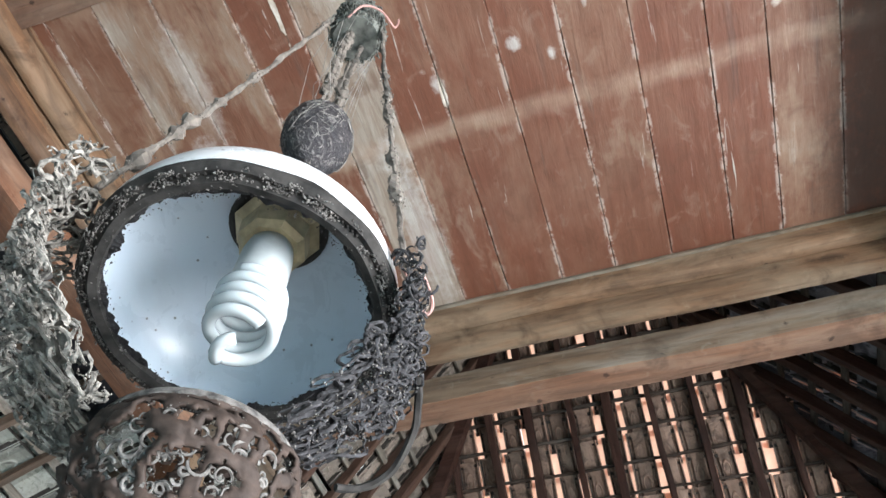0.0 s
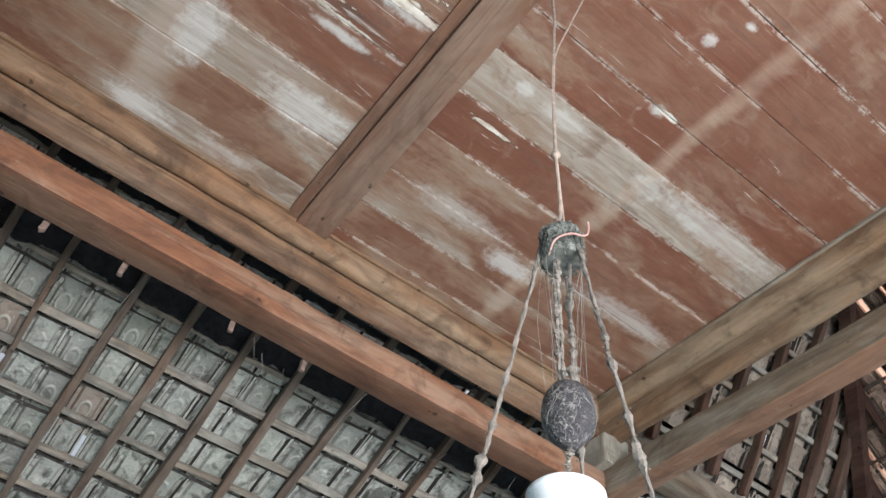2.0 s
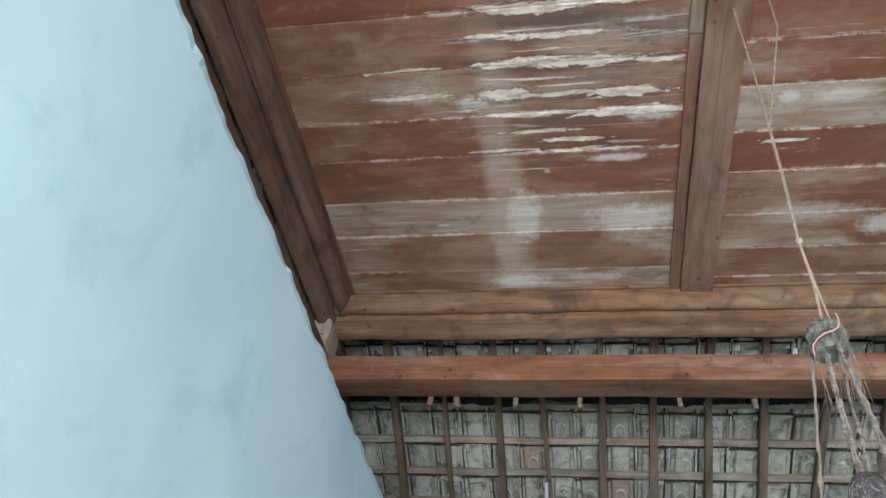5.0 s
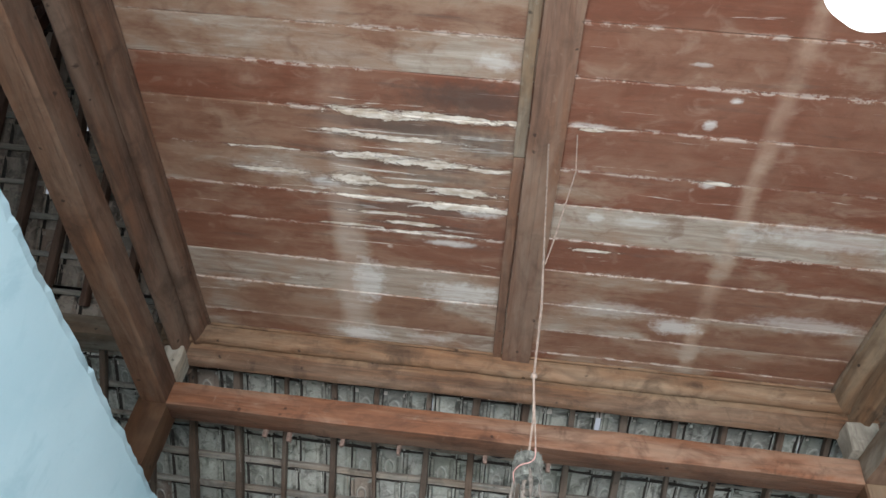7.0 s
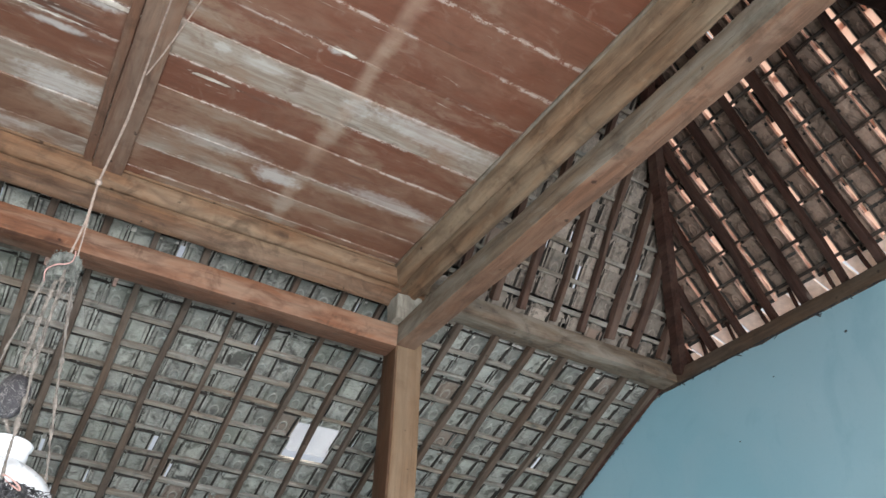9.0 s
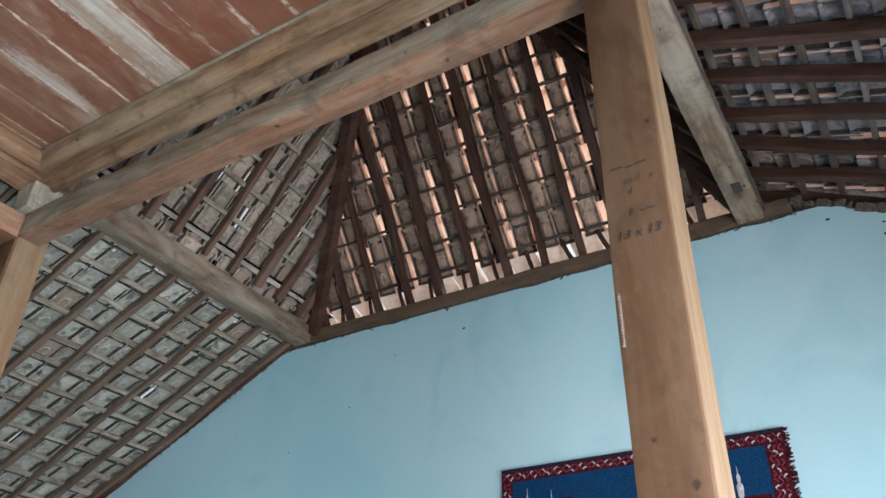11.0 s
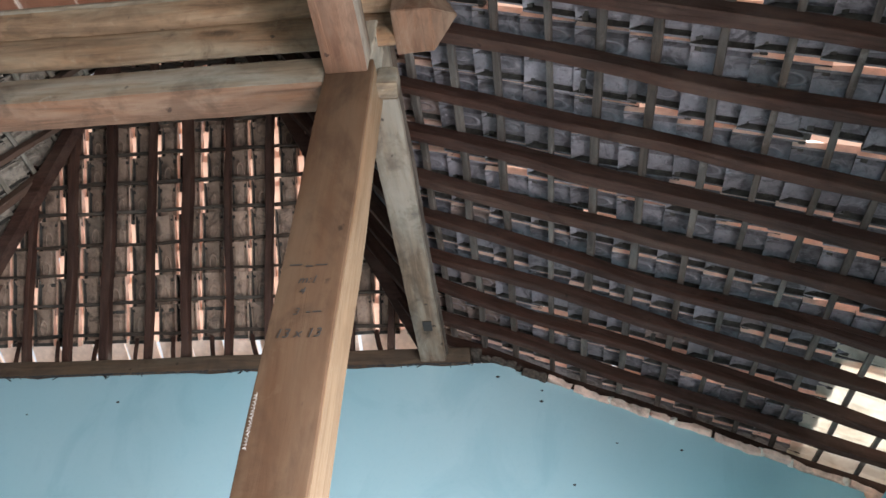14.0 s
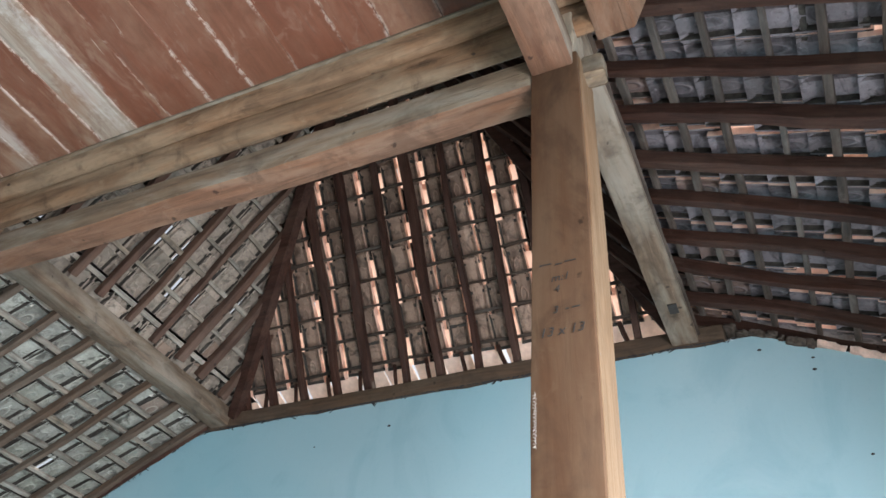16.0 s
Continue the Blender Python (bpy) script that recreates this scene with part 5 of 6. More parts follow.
turns, zt, zb, rs = 2.2, -0.010, -0.060, 0.0208
for i in range(150):
    f = i / 149
    a = 2 * math.pi * turns * f
    pts.append((rs * (0.93 + 0.07 * math.sin(f * 3)) * math.cos(a), rs * (0.93 + 0.07 * math.sin(f * 3)) * math.sin(a), zt + (zb - zt) * f))
end = pts[-1]
for k in range(1, 9):
    f = k / 8
    pts.append((end[0] * (1 - f) + 0.004 * math.sin(f * 6), end[1] * (1 - f) + 0.006 * math.sin(f * 3.1), zb - 0.004 * math.sin(f * 3)))
lamp_part("spiral_tube", tube(bmesh.new(), pts, 0.0043, 10), TUBE, bulb, "white glass spiral tube", soft=True)
pts2 = [(-p[0] * 0.98, -p[1] * 0.98, p[2]) for p in pts[:150]]
lamp_part("spiral_tube", tube(bmesh.new(), pts2, 0.0043, 10), TUBE, bulb, "white glass spiral tube", soft=True)


def scroll(bm, base, out, up, size, turns=1.3, radius=0.0022, sign=1):
    """A curled tendril in the plane of out and up."""
    pts = []
    for i in range(16):
        f = i / 15
        a = sign * turns * 2 * math.pi * f
        r = size * (1 - 0.82 * f)
        pts.append(base + out * (size - r * math.cos(a)) + up * (r * math.sin(a)))
    tube(bm, pts, radius, 5, 0.5, lambda f: 1.2 - 0.6 * f)


def ornament(angle, width, drop, count, mat, label, bulge, dust_mat, grains, seed):
    """A cast openwork arm of scrolls from the rim down to the font basket."""
    g = random.Random(seed)
    a = radians(angle)
    rad, tan, up = Vector((math.cos(a), math.sin(a), 0)), Vector((-math.sin(a), math.cos(a), 0)), Vector((0, 0, 1))

    # pierced cast plate, its outline and holes uneven
    bm = bmesh.new()
    nh, ns = 54, 34
    cells = {}

    def plate(i, j):
        if (i, j) not in cells:
            h, t = i / nh, 2 * j / ns - 1
            r = RIM + 0.004 - 0.062 * h ** 2.2 + bulge * math.sin(math.pi * h ** 0.8)
            p = rad * r + tan * (t * width * (1 - 0.5 * h * h)) - up * (drop * h - 0.012)
            cells[i, j] = bm.verts.new(p + noise.noise_vector(p * 90 + Vector((seed, 0, 0))) * 0.0045 + noise.noise_vector(p * 260) * 0.0016)
        return cells[i, j]

    for i in range(nh):
        for j in range(ns):
            h, t = (i + 0.5) / nh, 2 * (j + 0.5) / ns - 1
            q = Vector((t * 3.4, h * 5.2, seed * 7.7))
            lace = abs(noise.noise(q)) + 0.35 * abs(noise.noise(q * 2.3))
            side = 0.86 - 0.30 * math.sin(math.pi * min(1.0, h * 1.1)) ** 2 + 0.22 * noise.noise(Vector((h * 9, math.copysign(3, t), seed)))
            if lace > 0.30 or abs(t) > side:
                continue
            bm.faces.new((plate(i, j), plate(i + 1, j), plate(i + 1, j + 1), plate(i, j + 1)))
    bmesh.ops.solidify(bm, geom=bm.faces, thickness=0.0035)
    bmesh.ops.smooth_vert(bm, verts=bm.verts, factor=0.5, use_axis_x=True, use_axis_y=True, use_axis_z=True)
    crumbs = []

    def on_face(h, t, proud):
        h = max(0.0, min(1.0, h))
        r = RIM + 0.004 - 0.062 * h ** 2.2 + bulge * math.sin(math.pi * h ** 0.8) + proud
        return rad * r + tan * (t * width * (1 - 0.5 * h * h)) - up * (drop * h - 0.012)

    for i in range(count):
        h, t, way, bend, proud = g.uniform(0.0, 0.98), g.uniform(-0.95, 0.95), g.uniform(0, 6.28), g.choice((-1, 1)) * g.uniform(0.10, 0.42), g.gauss(0.001, 0.0045)
        pts = []
        for k in range(g.randrange(9, 20)):
            p = on_face(h, t, proud + 0.004 * math.sin(k * 0.5 + i))
            pts.append(p + noise.noise_vector(p * 220) * 0.0016)
            h += 0.0021 * math.cos(way) / drop
            t += 0.0021 * math.sin(way) / width
            way += bend * (1 + 0.07 * k) + g.gauss(0, 0.10)
        tube(bm, pts, g.uniform(0.0007, 0.0015), 5, 0.7, lambda f: 1.25 - 0.7 * f)
        crumbs += pts
    for v in bm.verts:
        v.co += noise.noise_vector(v.co * 700) * 0.0007 + noise.noise_vector(v.co * 1700) * 0.0004
    ob = lamp_part("leaf_bracket", bm, mat, label=label)
    def on_strand(q):
        return q.choice(crumbs) + Vector((q.gauss(0, 0.0010), q.gauss(0, 0.0010), q.gauss(0, 0.0010)))

    tagged(lamp_part("clinging_dust", dust_clumps(bmesh.new(), grains, on_strand, 0.0003, 0.0011, g), dust_mat, ob), kind="stuff")
    return ob


ornament(140, 0.066, 0.175, 330, DUST, "openwork leaf bracket felted with pale dust", 0.030, DUST, 3600, 2)
ornament(-68, 0.058, 0.150, 300, DUST_DARK, "openwork leaf bracket black with dust", 0.012, DUST_MID, 2600, 3)
ornament(34, 0.045, 0.160, 60, BRONZE, "brown openwork leaf bracket", 0.015, DUST, 700, 4)
# pierced bronze basket under the shade
DROP = 0.073
bm = bmesh.new()
sides_b, rows_n = 150, 52
profile_b = [(0.047, -0.082), (0.051, -0.090), (0.052, -0.102), (0.049, -0.116), (0.042, -0.130), (0.031, -0.142), (0.018, -0.150), (0.004, -0.153)]


def basket_at(k, j):
    f = j / rows_n * (len(profile_b) - 1)
    i = min(int(f), len(profile_b) - 2)
    r = profile_b[i][0] + (profile_b[i + 1][0] - profile_b[i][0]) * (f - i)
    z = profile_b[i][1] + (profile_b[i + 1][1] - profile_b[i][1]) * (f - i)
    an = 2 * math.pi * k / sides_b
    p = Vector((r * 1.15 * math.cos(an), r * 1.15 * math.sin(an), z - DROP))
    if j > 5:
        p += Vector((math.cos(an), math.sin(an), -0.4)) * (0.0045 * noise.noise(p * 95) + 0.002 * noise.noise(p * 240))
    return p


ringed = [[bm.verts.new(basket_at(k, j)) for k in range(sides_b)] for j in range(rows_n + 1)]
for j in range(rows_n):
    for k in range(sides_b):
        p = basket_at(k, j)
        lace = abs(noise.noise(p * 62)) + 0.3 * abs(noise.noise(p * 140 + Vector((3, 0, 0))))
        if 6 < j < rows_n - 4 and lace > 0.30:
            continue
        bm.faces.new((ringed[j][k], ringed[j][(k + 1) % sides_b], ringed[j + 1][(k + 1) % sides_b], ringed[j + 1][k]))
bmesh.ops.delete(bm, geom=[v for v in bm.verts if not v.link_faces], context="VERTS")
bmesh.ops.solidify(bm, geom=bm.faces, thickness=0.0024)
for v in bm.verts:
    v.co += noise.noise_vector(v.co * 420) * 0.0009 + noise.noise_vector(v.co * 1300) * 0.0004
basket = lamp_part("font_basket", bm, BRONZE, label="brown pierced bronze basket below the shade", soft=True)
basket.matrix_basis = Matrix.Translation((0.004, -0.009, 0.0)) @ LEAN
bm = bmesh.new()
g = random.Random(9)
for i in range(280):
    an, f = g.uniform(0, 6.283), g.uniform(0.16, 0.9)
    r, z = 0.061 * math.cos(f * 1.35), -0.088 - DROP - 0.062 * math.sin(f * 1.45)
    base = Vector((r * math.cos(an), r * math.sin(an), z))
    rad = Vector((math.cos(an), math.sin(an), -0.5)).normalized()
    tan = Vector((-math.sin(an), math.cos(an), 0))
    scroll(bm, base, tan * g.choice((-1, 1)), rad.cross(tan), g.uniform(0.003, 0.007), g.uniform(0.6, 1.2), g.uniform(0.0006, 0.0012), g.choice((-1, 1)))
lathe(bm, [(0.0545, -0.0795 - DROP), (0.0585, -0.081 - DROP), (0.060, -0.086 - DROP), (0.057, -0.089 - DROP), (0.054, -0.086 - DROP)], sides=48, closed=True)
tagged(lamp_part("scrollwork", bm, DUST_MID, basket, "dust-grey scrollwork"), kind="stuff")


def on_basket(q):
    an, f = q.uniform(0, 6.283), q.random()
    r, z = 0.061 * math.cos(f * 1.35), -0.088 - DROP - 0.062 * math.sin(f * 1.45)
    return Vector((r * math.cos(an), r * math.sin(an), z - 0.001))


tagged(lamp_part("clinging_dust", dust_clumps(bmesh.new(), 1800, on_basket, 0.0002, 0.0007, g), DUST_MID, basket), kind="stuff")
# wire loops at the brackets
def wire_loop(pts, radius, mat, label):
    fine = []
    for i in range(len(pts) - 1):
        p0, p1, p2, p3 = (Vector(pts[max(0, min(len(pts) - 1, i + k))]) for k in (-1, 0, 1, 2))
        for j in range(6):
            f = j / 6
            fine.append(0.5 * (2 * p1 + (p2 - p0) * f + (2 * p0 - 5 * p1 + 4 * p2 - p3) * f * f + (3 * p1 - 3 * p2 + p3 - p0) * f ** 3))
    fine.append(Vector(pts[-1]))
    part("wire_loop", tube(bmesh.new(), fine, radius, 6, 0.25), mat, lamp, label)


wire_loop(((0.080, -0.112, -0.030), (0.090, -0.109, -0.046), (0.102, -0.103, -0.057), (0.114, -0.088, -0.074), (0.116, -0.074, -0.085), (0.112, -0.060, -0.092), (0.100, -0.050, -0.098)), 0.0030, IRON, "dark curved wire handle")
ring = [(0.006, -0.118, 0.017), (0.012, -0.127, 0.018), (0.027, -0.131, 0.010), (0.039, -0.131, 0.002), (0.041, -0.125, -0.003), (0.024, -0.121, 0.006), (0.008, -0.117, 0.016)]
wire_loop(ring, 0.0016, WIRE, "pale wire ring at the cord end")
wire_loop([(x + 0.003, y - 0.002, z - 0.002) for x, y, z in ring], 0.0014, PINK_WIRE, "pinkish wire ring at the cord end")
wire_loop(((-0.075, 0.095, -0.030), (-0.085, 0.100, -0.060), (-0.080, 0.092, -0.095), (-0.062, 0.078, -0.105), (-0.050, 0.066, -0.09)), 0.0026, IRON, "dark curved wire handle")

# cords, pulley cup and counterweight; heights above the rim
CUP = Vector((-0.016, -0.031, 0.534))


def cord(name, a, b, radius, mat, parent, sag=0.0, lumps=5, label="", seed=1):
    g = random.Random(seed)
    bm = bmesh.new()
    a, b = Vector(a), Vector(b)
    n_pts = 90
    pts = []
    for i in range(n_pts + 1):
        f = i / n_pts
        p = a.lerp(b, f) + Vector((0, 0, -sag * math.sin(math.pi * f)))
        p += noise.noise_vector(p * 28 + Vector((seed, 0, 0))) * radius * 0.9
        pts.append(p)
    lump_at = [g.uniform(0.05, 0.95) for _ in range(lumps)]
    tube(bm, pts, radius, 7, 0.5, lambda f: 1 + sum(1.3 * math.exp(-((f - q) / 0.012) ** 2) for q in lump_at) + 0.25 * math.sin(f * 60))
    mats = []
    for i in range(lumps * 80):
        k = g.randrange(n_pts)
        near_lump = 1.0 + 1.2 * any(abs(k / n_pts - q) < 0.03 for q in lump_at)
        p = pts[k].lerp(pts[k + 1], g.random()) + Vector((g.gauss(0, 1), g.gauss(0, 1), g.gauss(0, 1))).normalized() * radius * near_lump * g.uniform(0.7, 1.15)
        mats.append(Matrix.Translation(p) @ Matrix.Scale(g.uniform(0.12, 0.45) * radius, 4))
    return part(name, grains_into(bm, mats), mat, parent, label)


for k, an in enumerate((152, -86, 33)):
    ar = radians(an)
    foot = (1.06 * RIM * math.cos(ar), 1.06 * RIM * math.sin(ar), 0.012)
    head = CUP + Vector((0.032 * math.cos(ar), 0.032 * math.sin(ar), -0.045))
    cord("support_cord", head, foot, 0.0025, ROPE, lamp, 0.012, 9, "grey cord thick with dust", seed=k + 5)
bm = bmesh.new()
lathe(bm, [(0.001, 0.003), (0.026, 0.004), (0.0305, 0.001), (0.031, -0.008), (0.0285, -0.014), (0.0295, -0.020), (0.028, -0.030), (0.0295, -0.038), (0.031, -0.050), (0.027, -0.057), (0.001, -0.055)], centre=CUP, sides=36, wob=0.10)
cup = part("pulley_cup", bm, DUST_CUP, lamp, "dark ribbed pulley cup furred with dust")
bm = bmesh.new()
mats = []
for i in range(700):
    an, h = rng.uniform(0, 6.283), rng.uniform(-0.058, 0.005)
    r = 0.0305 + rng.gauss(0, 0.0016)
    mats.append(Matrix.Translation(CUP + Vector((r * math.cos(an), r * math.sin(an), h))) @ Matrix.Scale(rng.uniform(0.0006, 0.0022), 4))
grains_into(bm, mats)
for i in range(80):
    an = 2 * math.pi * i / 80 + rng.uniform(-0.1, 0.1)
    p = CUP + Vector((0.0312 * math.cos(an), 0.0312 * math.sin(an), rng.uniform(-0.03, 0.0)))
    tube(bm, [p, p + Vector((rng.gauss(0, 0.0022), rng.gauss(0, 0.0022), -0.012)), p + Vector((rng.gauss(-0.002, 0.003), rng.gauss(0, 0.003), -0.024)), p + Vector((rng.gauss(0, 0.003), rng.gauss(0, 0.003), -rng.uniform(0.03, 0.052)))], 0.0008, 4, 0.6)
tagged(part("hanging_dust", bm, DUST_CUP, cup), kind="stuff")
BALL = Vector((-0.022, -0.034, 0.198))
bm = bmesh.new()
lathe(bm, [(0.0005, 0.046), (0.009, 0.044), (0.020, 0.037), (0.0285, 0.023), (0.0322, 0.005), (0.031, -0.013), (0.024, -0.030), (0.013, -0.042), (0.006, -0.047), (0.0005, -0.048)], centre=BALL, sides=40, wob=0.02)
ball_mat = Nodes("dusty_dark_ball")
webs = ball_mat.noise(ball_mat.coords(), 120.0, 6, 0.7, 2.5)
veil = ball_mat.noise(ball_mat.coords(), 34.0, 5, 0.65, 1.5)
BALL_MAT = ball_mat.done(ball_mat.mix(ball_mat.math("MULTIPLY", ball_mat.ramp(webs, 0.50, 0.64), ball_mat.ramp(veil, 0.40, 0.62)), (0.026, 0.023, 0.026), (0.30, 0.28, 0.26)), 0.6, 0.0, 0.45)
ball_mat.bump(ball_mat.math("ADD", webs, veil), 0.8, 0.005)
weight = smooth(part("counterweight", bm, BALL_MAT, lamp, "dark egg-shaped counterweight veiled in cobweb"))
for k, (dx, dy) in enumerate(((0.011, -0.004), (-0.010, 0.006), (-0.006, 0.003))):
    cord("chain", CUP + Vector((dx, dy, -0.04)), BALL + Vector((dx * 0.7, dy * 0.7, 0.037)), 0.0026, ROPE, lamp, 0, 6, seed=k + 20)
cord("chain", BALL + Vector((0, 0, -0.044)), (0.0, 0.0, 0.128), 0.0028, ROPE, lamp, 0, 3, seed=31)
# cobweb threads over the counterweight, the cup and the cords
bm = bmesh.new()
g = random.Random(77)
for i in range(46):
    a0, h0 = g.uniform(0, 6.283), g.uniform(-0.034, 0.030)
    pts = []
    for k in range(7):
        an, h = a0 + k * g.uniform(-0.05, 0.28), max(-0.039, min(0.039, h0 + k * g.uniform(-0.008, 0.008)))
        r = 0.0330 * math.sqrt(max(0.02, 1 - (h / 0.043) ** 2)) + 0.0006
        pts.append(BALL + Vector((r * math.cos(an), r * math.sin(an), h)))
    tube(bm, pts, g.uniform(0.00015, 0.00035), 4)
for i in range(12):
    an = g.uniform(0, 6.283)
    top = CUP + Vector((0.033 * math.cos(an), 0.033 * math.sin(an), -0.035))
    low = BALL + Vector((0.02 * math.cos(an + g.uniform(-1, 1)), 0.02 * math.sin(an + g.uniform(-1, 1)), 0.04))
    tube(bm, [top, top.lerp(low, 0.5) + Vector((g.gauss(0, 0.012), g.gauss(0, 0.012), -0.01)), low], 0.0003, 3)
tagged(part("cobweb_thread", bm, DUST_WEB, lamp, "pale cobweb threads"), kind="stuff")
# suspension wire up to the cross beam, and the loose pink wire
KNOT = Vector((-0.012, -0.026, 0.769))
HOOK = Vector((0.000, -0.030, 1.723))
bm = bmesh.new()
tube(bm, [CUP + Vector((0, 0, 0.003)), CUP.lerp(KNOT, 0.5) + Vector((0.006, 0.002, 0)), KNOT, KNOT.lerp(HOOK, 0.25) + Vector((0.010, 0.012, 0)), KNOT.lerp(HOOK, 0.6) + Vector((0.004, -0.006, 0)), HOOK], 0.0032, 7, 0.4)
tube(bm, [CUP + Vector((0.018, 0.006, 0.003)), KNOT + Vector((0.004, 0, -0.07)), KNOT], 0.0020, 6, 0.3)
bmesh.ops.create_icosphere(bm, subdivisions=2, radius=0.009, matrix=Matrix.Translation(KNOT))
part("hanging_wire", bm, WIRE, lamp, "twisted wire up to the cross beam")
bm = bmesh.new()
split = KNOT.lerp(HOOK, 0.42) + Vector((0.012, 0.008, 0))
tube(bm, [split, split + Vector((0.022, 0.004, 0.10)), Vector((0.088, -0.055, 1.56)), Vector((0.092, -0.060, 1.746))], 0.0024, 6, 0.3)
part("branch_wire", bm, WIRE, lamp, "loose wire to the ceiling boards")
c = CUP + Vector((0, 0, -0.032))
loose = [c + Vector(v) for v in ((-0.030, -0.004, -0.036), (-0.033, -0.022, -0.020), (-0.019, -0.038, -0.010), (0.000, -0.043, -0.004), (0.010, -0.044, 0.006), (0.012, -0.046, 0.020), (0.010, -0.047, 0.032))]
wire_loop(loose, 0.0014, PINK_WIRE, "faded pink wire end")

# ---- bare bulb near the southern ring beam ----
BULB = (0.195, -2.631, 2.166)
led = thing("hanging_bulb", "lit white globe bulb on a dusty holder and wire", "bulb", at=BULB)
lit = Nodes("lit_opal_bulb")
lit.put(lit.bsdf.inputs["Emission Color"], (0.95, 0.98, 1.0))
lit.put(lit.bsdf.inputs["Emission Strength"], 2.6)
OPAL = lit.done((0.9, 0.9, 0.9), 0.3)
smooth(part("globe", lathe(bmesh.new(), [(0.0005, -0.047), (0.012, -0.0455), (0.0245, -0.038), (0.034, -0.025), (0.0382, -0.007), (0.0375, 0.011), (0.032, 0.030), (0.025, 0.043), (0.018, 0.053)], sides=40), OPAL, led, "lit opal globe"))
part("holder", lathe(bmesh.new(), [(0.0005, 0.104), (0.010, 0.102), (0.019, 0.092), (0.021, 0.056), (0.017, 0.050), (0.0005, 0.050)], sides=20, wob=0.05), IRON, led, "dark bulb holder")
bm = bmesh.new()
for i in range(60):
    an = rng.uniform(0, 6.283)
    bmesh.ops.create_icosphere(bm, subdivisions=1, radius=rng.uniform(0.002, 0.005), matrix=Matrix.Translation((0.023 * math.cos(an), 0.023 * math.sin(an), rng.uniform(0.056, 0.10))))
tagged(part("clinging_dust", bm, DUST, led), kind="stuff")
bm = bmesh.new()
tube(bm, [(0, 0, 0.10), (0.006, 0.004, 0.6), (-0.004, 0.012, 1.05), (0.0, 0.09, 1.40), (0.0, 0.168, 1.60)], 0.003, 6, 0.3)
part("wire", bm, WIRE, led)

# ---- woven rug on the east wall ----
RUG_Y, RUG_Z, RUG_W, RUG_H = -1.914, 2.695, 1.272, 0.72
rug = thing("wall_rug", "blue and dark red pile rug with minarets hung on the wall", "rug", at=(WALL_E - 0.012, RUG_Y, RUG_Z))
RUG_BLUE = flat("blue_pile", (0.005, 0.030, 0.080), 0.95, 0, 0.4, 120, 0.05)
RUG_RED = flat("dark_red_pile", (0.042, 0.006, 0.010), 0.95, 0, 0.6, 90, 0.05)
RUG_PINK = flat("rose_pile", (0.15, 0.030, 0.040), 0.95, 0, 0.6, 110, 0.05)
RUG_WHITE = flat("pale_pile", (0.36, 0.35, 0.38), 0.95, 0, 0.3, 90, 0.05)
RUG_DARK = flat("dark_edge_pile", (0.016, 0.014, 0.024), 0.95, 0, 0.3, 90, 0.05)


def rug_piece(name, y0, y1, z0, z1, mat, proud, label=""):
    bm = bmesh.new()
    box_into(bm, (-0.002 - proud, y0, z0), (0.006, y1, z1), 0.001)
    return part(name, bm, mat, rug, label)


h = RUG_W / 2
rug_piece("ground", -h + 0.02, h - 0.02, -RUG_H + 0.02, -0.02, RUG_BLUE, 0.0, "deep blue pile ground")
rug_piece("edge", -h, h, -0.014, 0.0, RUG_DARK, 0.003)
rug_piece("border", -h, h, -0.062, -0.014, RUG_RED, 0.002, "dark red patterned border")
rug_piece("border", -h, h, -RUG_H, -RUG_H + 0.06, RUG_RED, 0.002)
rug_piece("border", -h, -h + 0.075, -RUG_H, -0.062, RUG_RED, 0.002)
rug_piece("border", h - 0.055, h, -RUG_H, -0.062, RUG_RED, 0.002)


def rug_stroke(y, z, turn, length, mat):
    """A short slanted tuft of the border's scroll pattern."""
    bm = bmesh.new()
    box_into(bm, (-0.0065, -length / 2, -0.0032), (0.0, length / 2, 0.0032), 0.0015, 0.0, 3, 1)
    for v in bm.verts:
        v.co.z += 0.16 * length * math.cos(v.co.y / length * 3.1)
    part("border_motif", bm, mat, rug).matrix_basis = pose(0, y, z, turn)


g = random.Random(4)
for i in range(62):
    y = -h + 0.014 + i * (RUG_W - 0.028) / 61
    for row, z in enumerate((-0.029, -0.047)):
        rug_stroke(y, z + g.uniform(-0.003, 0.003), (48 if (i + row) % 2 else -40) + g.uniform(-14, 14), g.uniform(0.014, 0.022), RUG_PINK if (i + row) % 3 else RUG_WHITE)
for i in range(30):
    z = -0.075 - i * 0.0195
    for y in (-h + 0.020, -h + 0.040, -h + 0.058, h - 0.040, h - 0.018):
        rug_stroke(y, z + g.uniform(-0.004, 0.004), (50 if i % 2 else -42) + g.uniform(-14, 14), g.uniform(0.014, 0.022), RUG_PINK if (i + int(y * 50)) % 4 else RUG_WHITE)
for y, top, w, mat in ((h - 0.13, -0.10, 0.010, RUG_WHITE), (h - 0.25, -0.12, 0.008, RUG_WHITE), (h - 0.30, -0.13, 0.016, RUG_RED), (h - 0.345, -0.13, 0.016, RUG_RED), (-h + 0.20, -0.13, 0.014, RUG_WHITE)):
    bm = bmesh.new()
    lathe(bm, [(0.0008, top), (0.002, top - 0.03), (w * 0.6, top - 0.045), (w * 0.45, top - 0.07), (w, top - 0.08), (w * 0.8, top - 0.13), (w * 1.4, top - 0.14), (w * 1.2, top - 0.30), (0.001, top - 0.30)], centre=(-0.003, y, 0), sides=10)
    for v in bm.verts:
        v.co.x = -0.003 + (v.co.x + 0.003) * 0.25
    part("minaret_figure", bm, mat, rug)
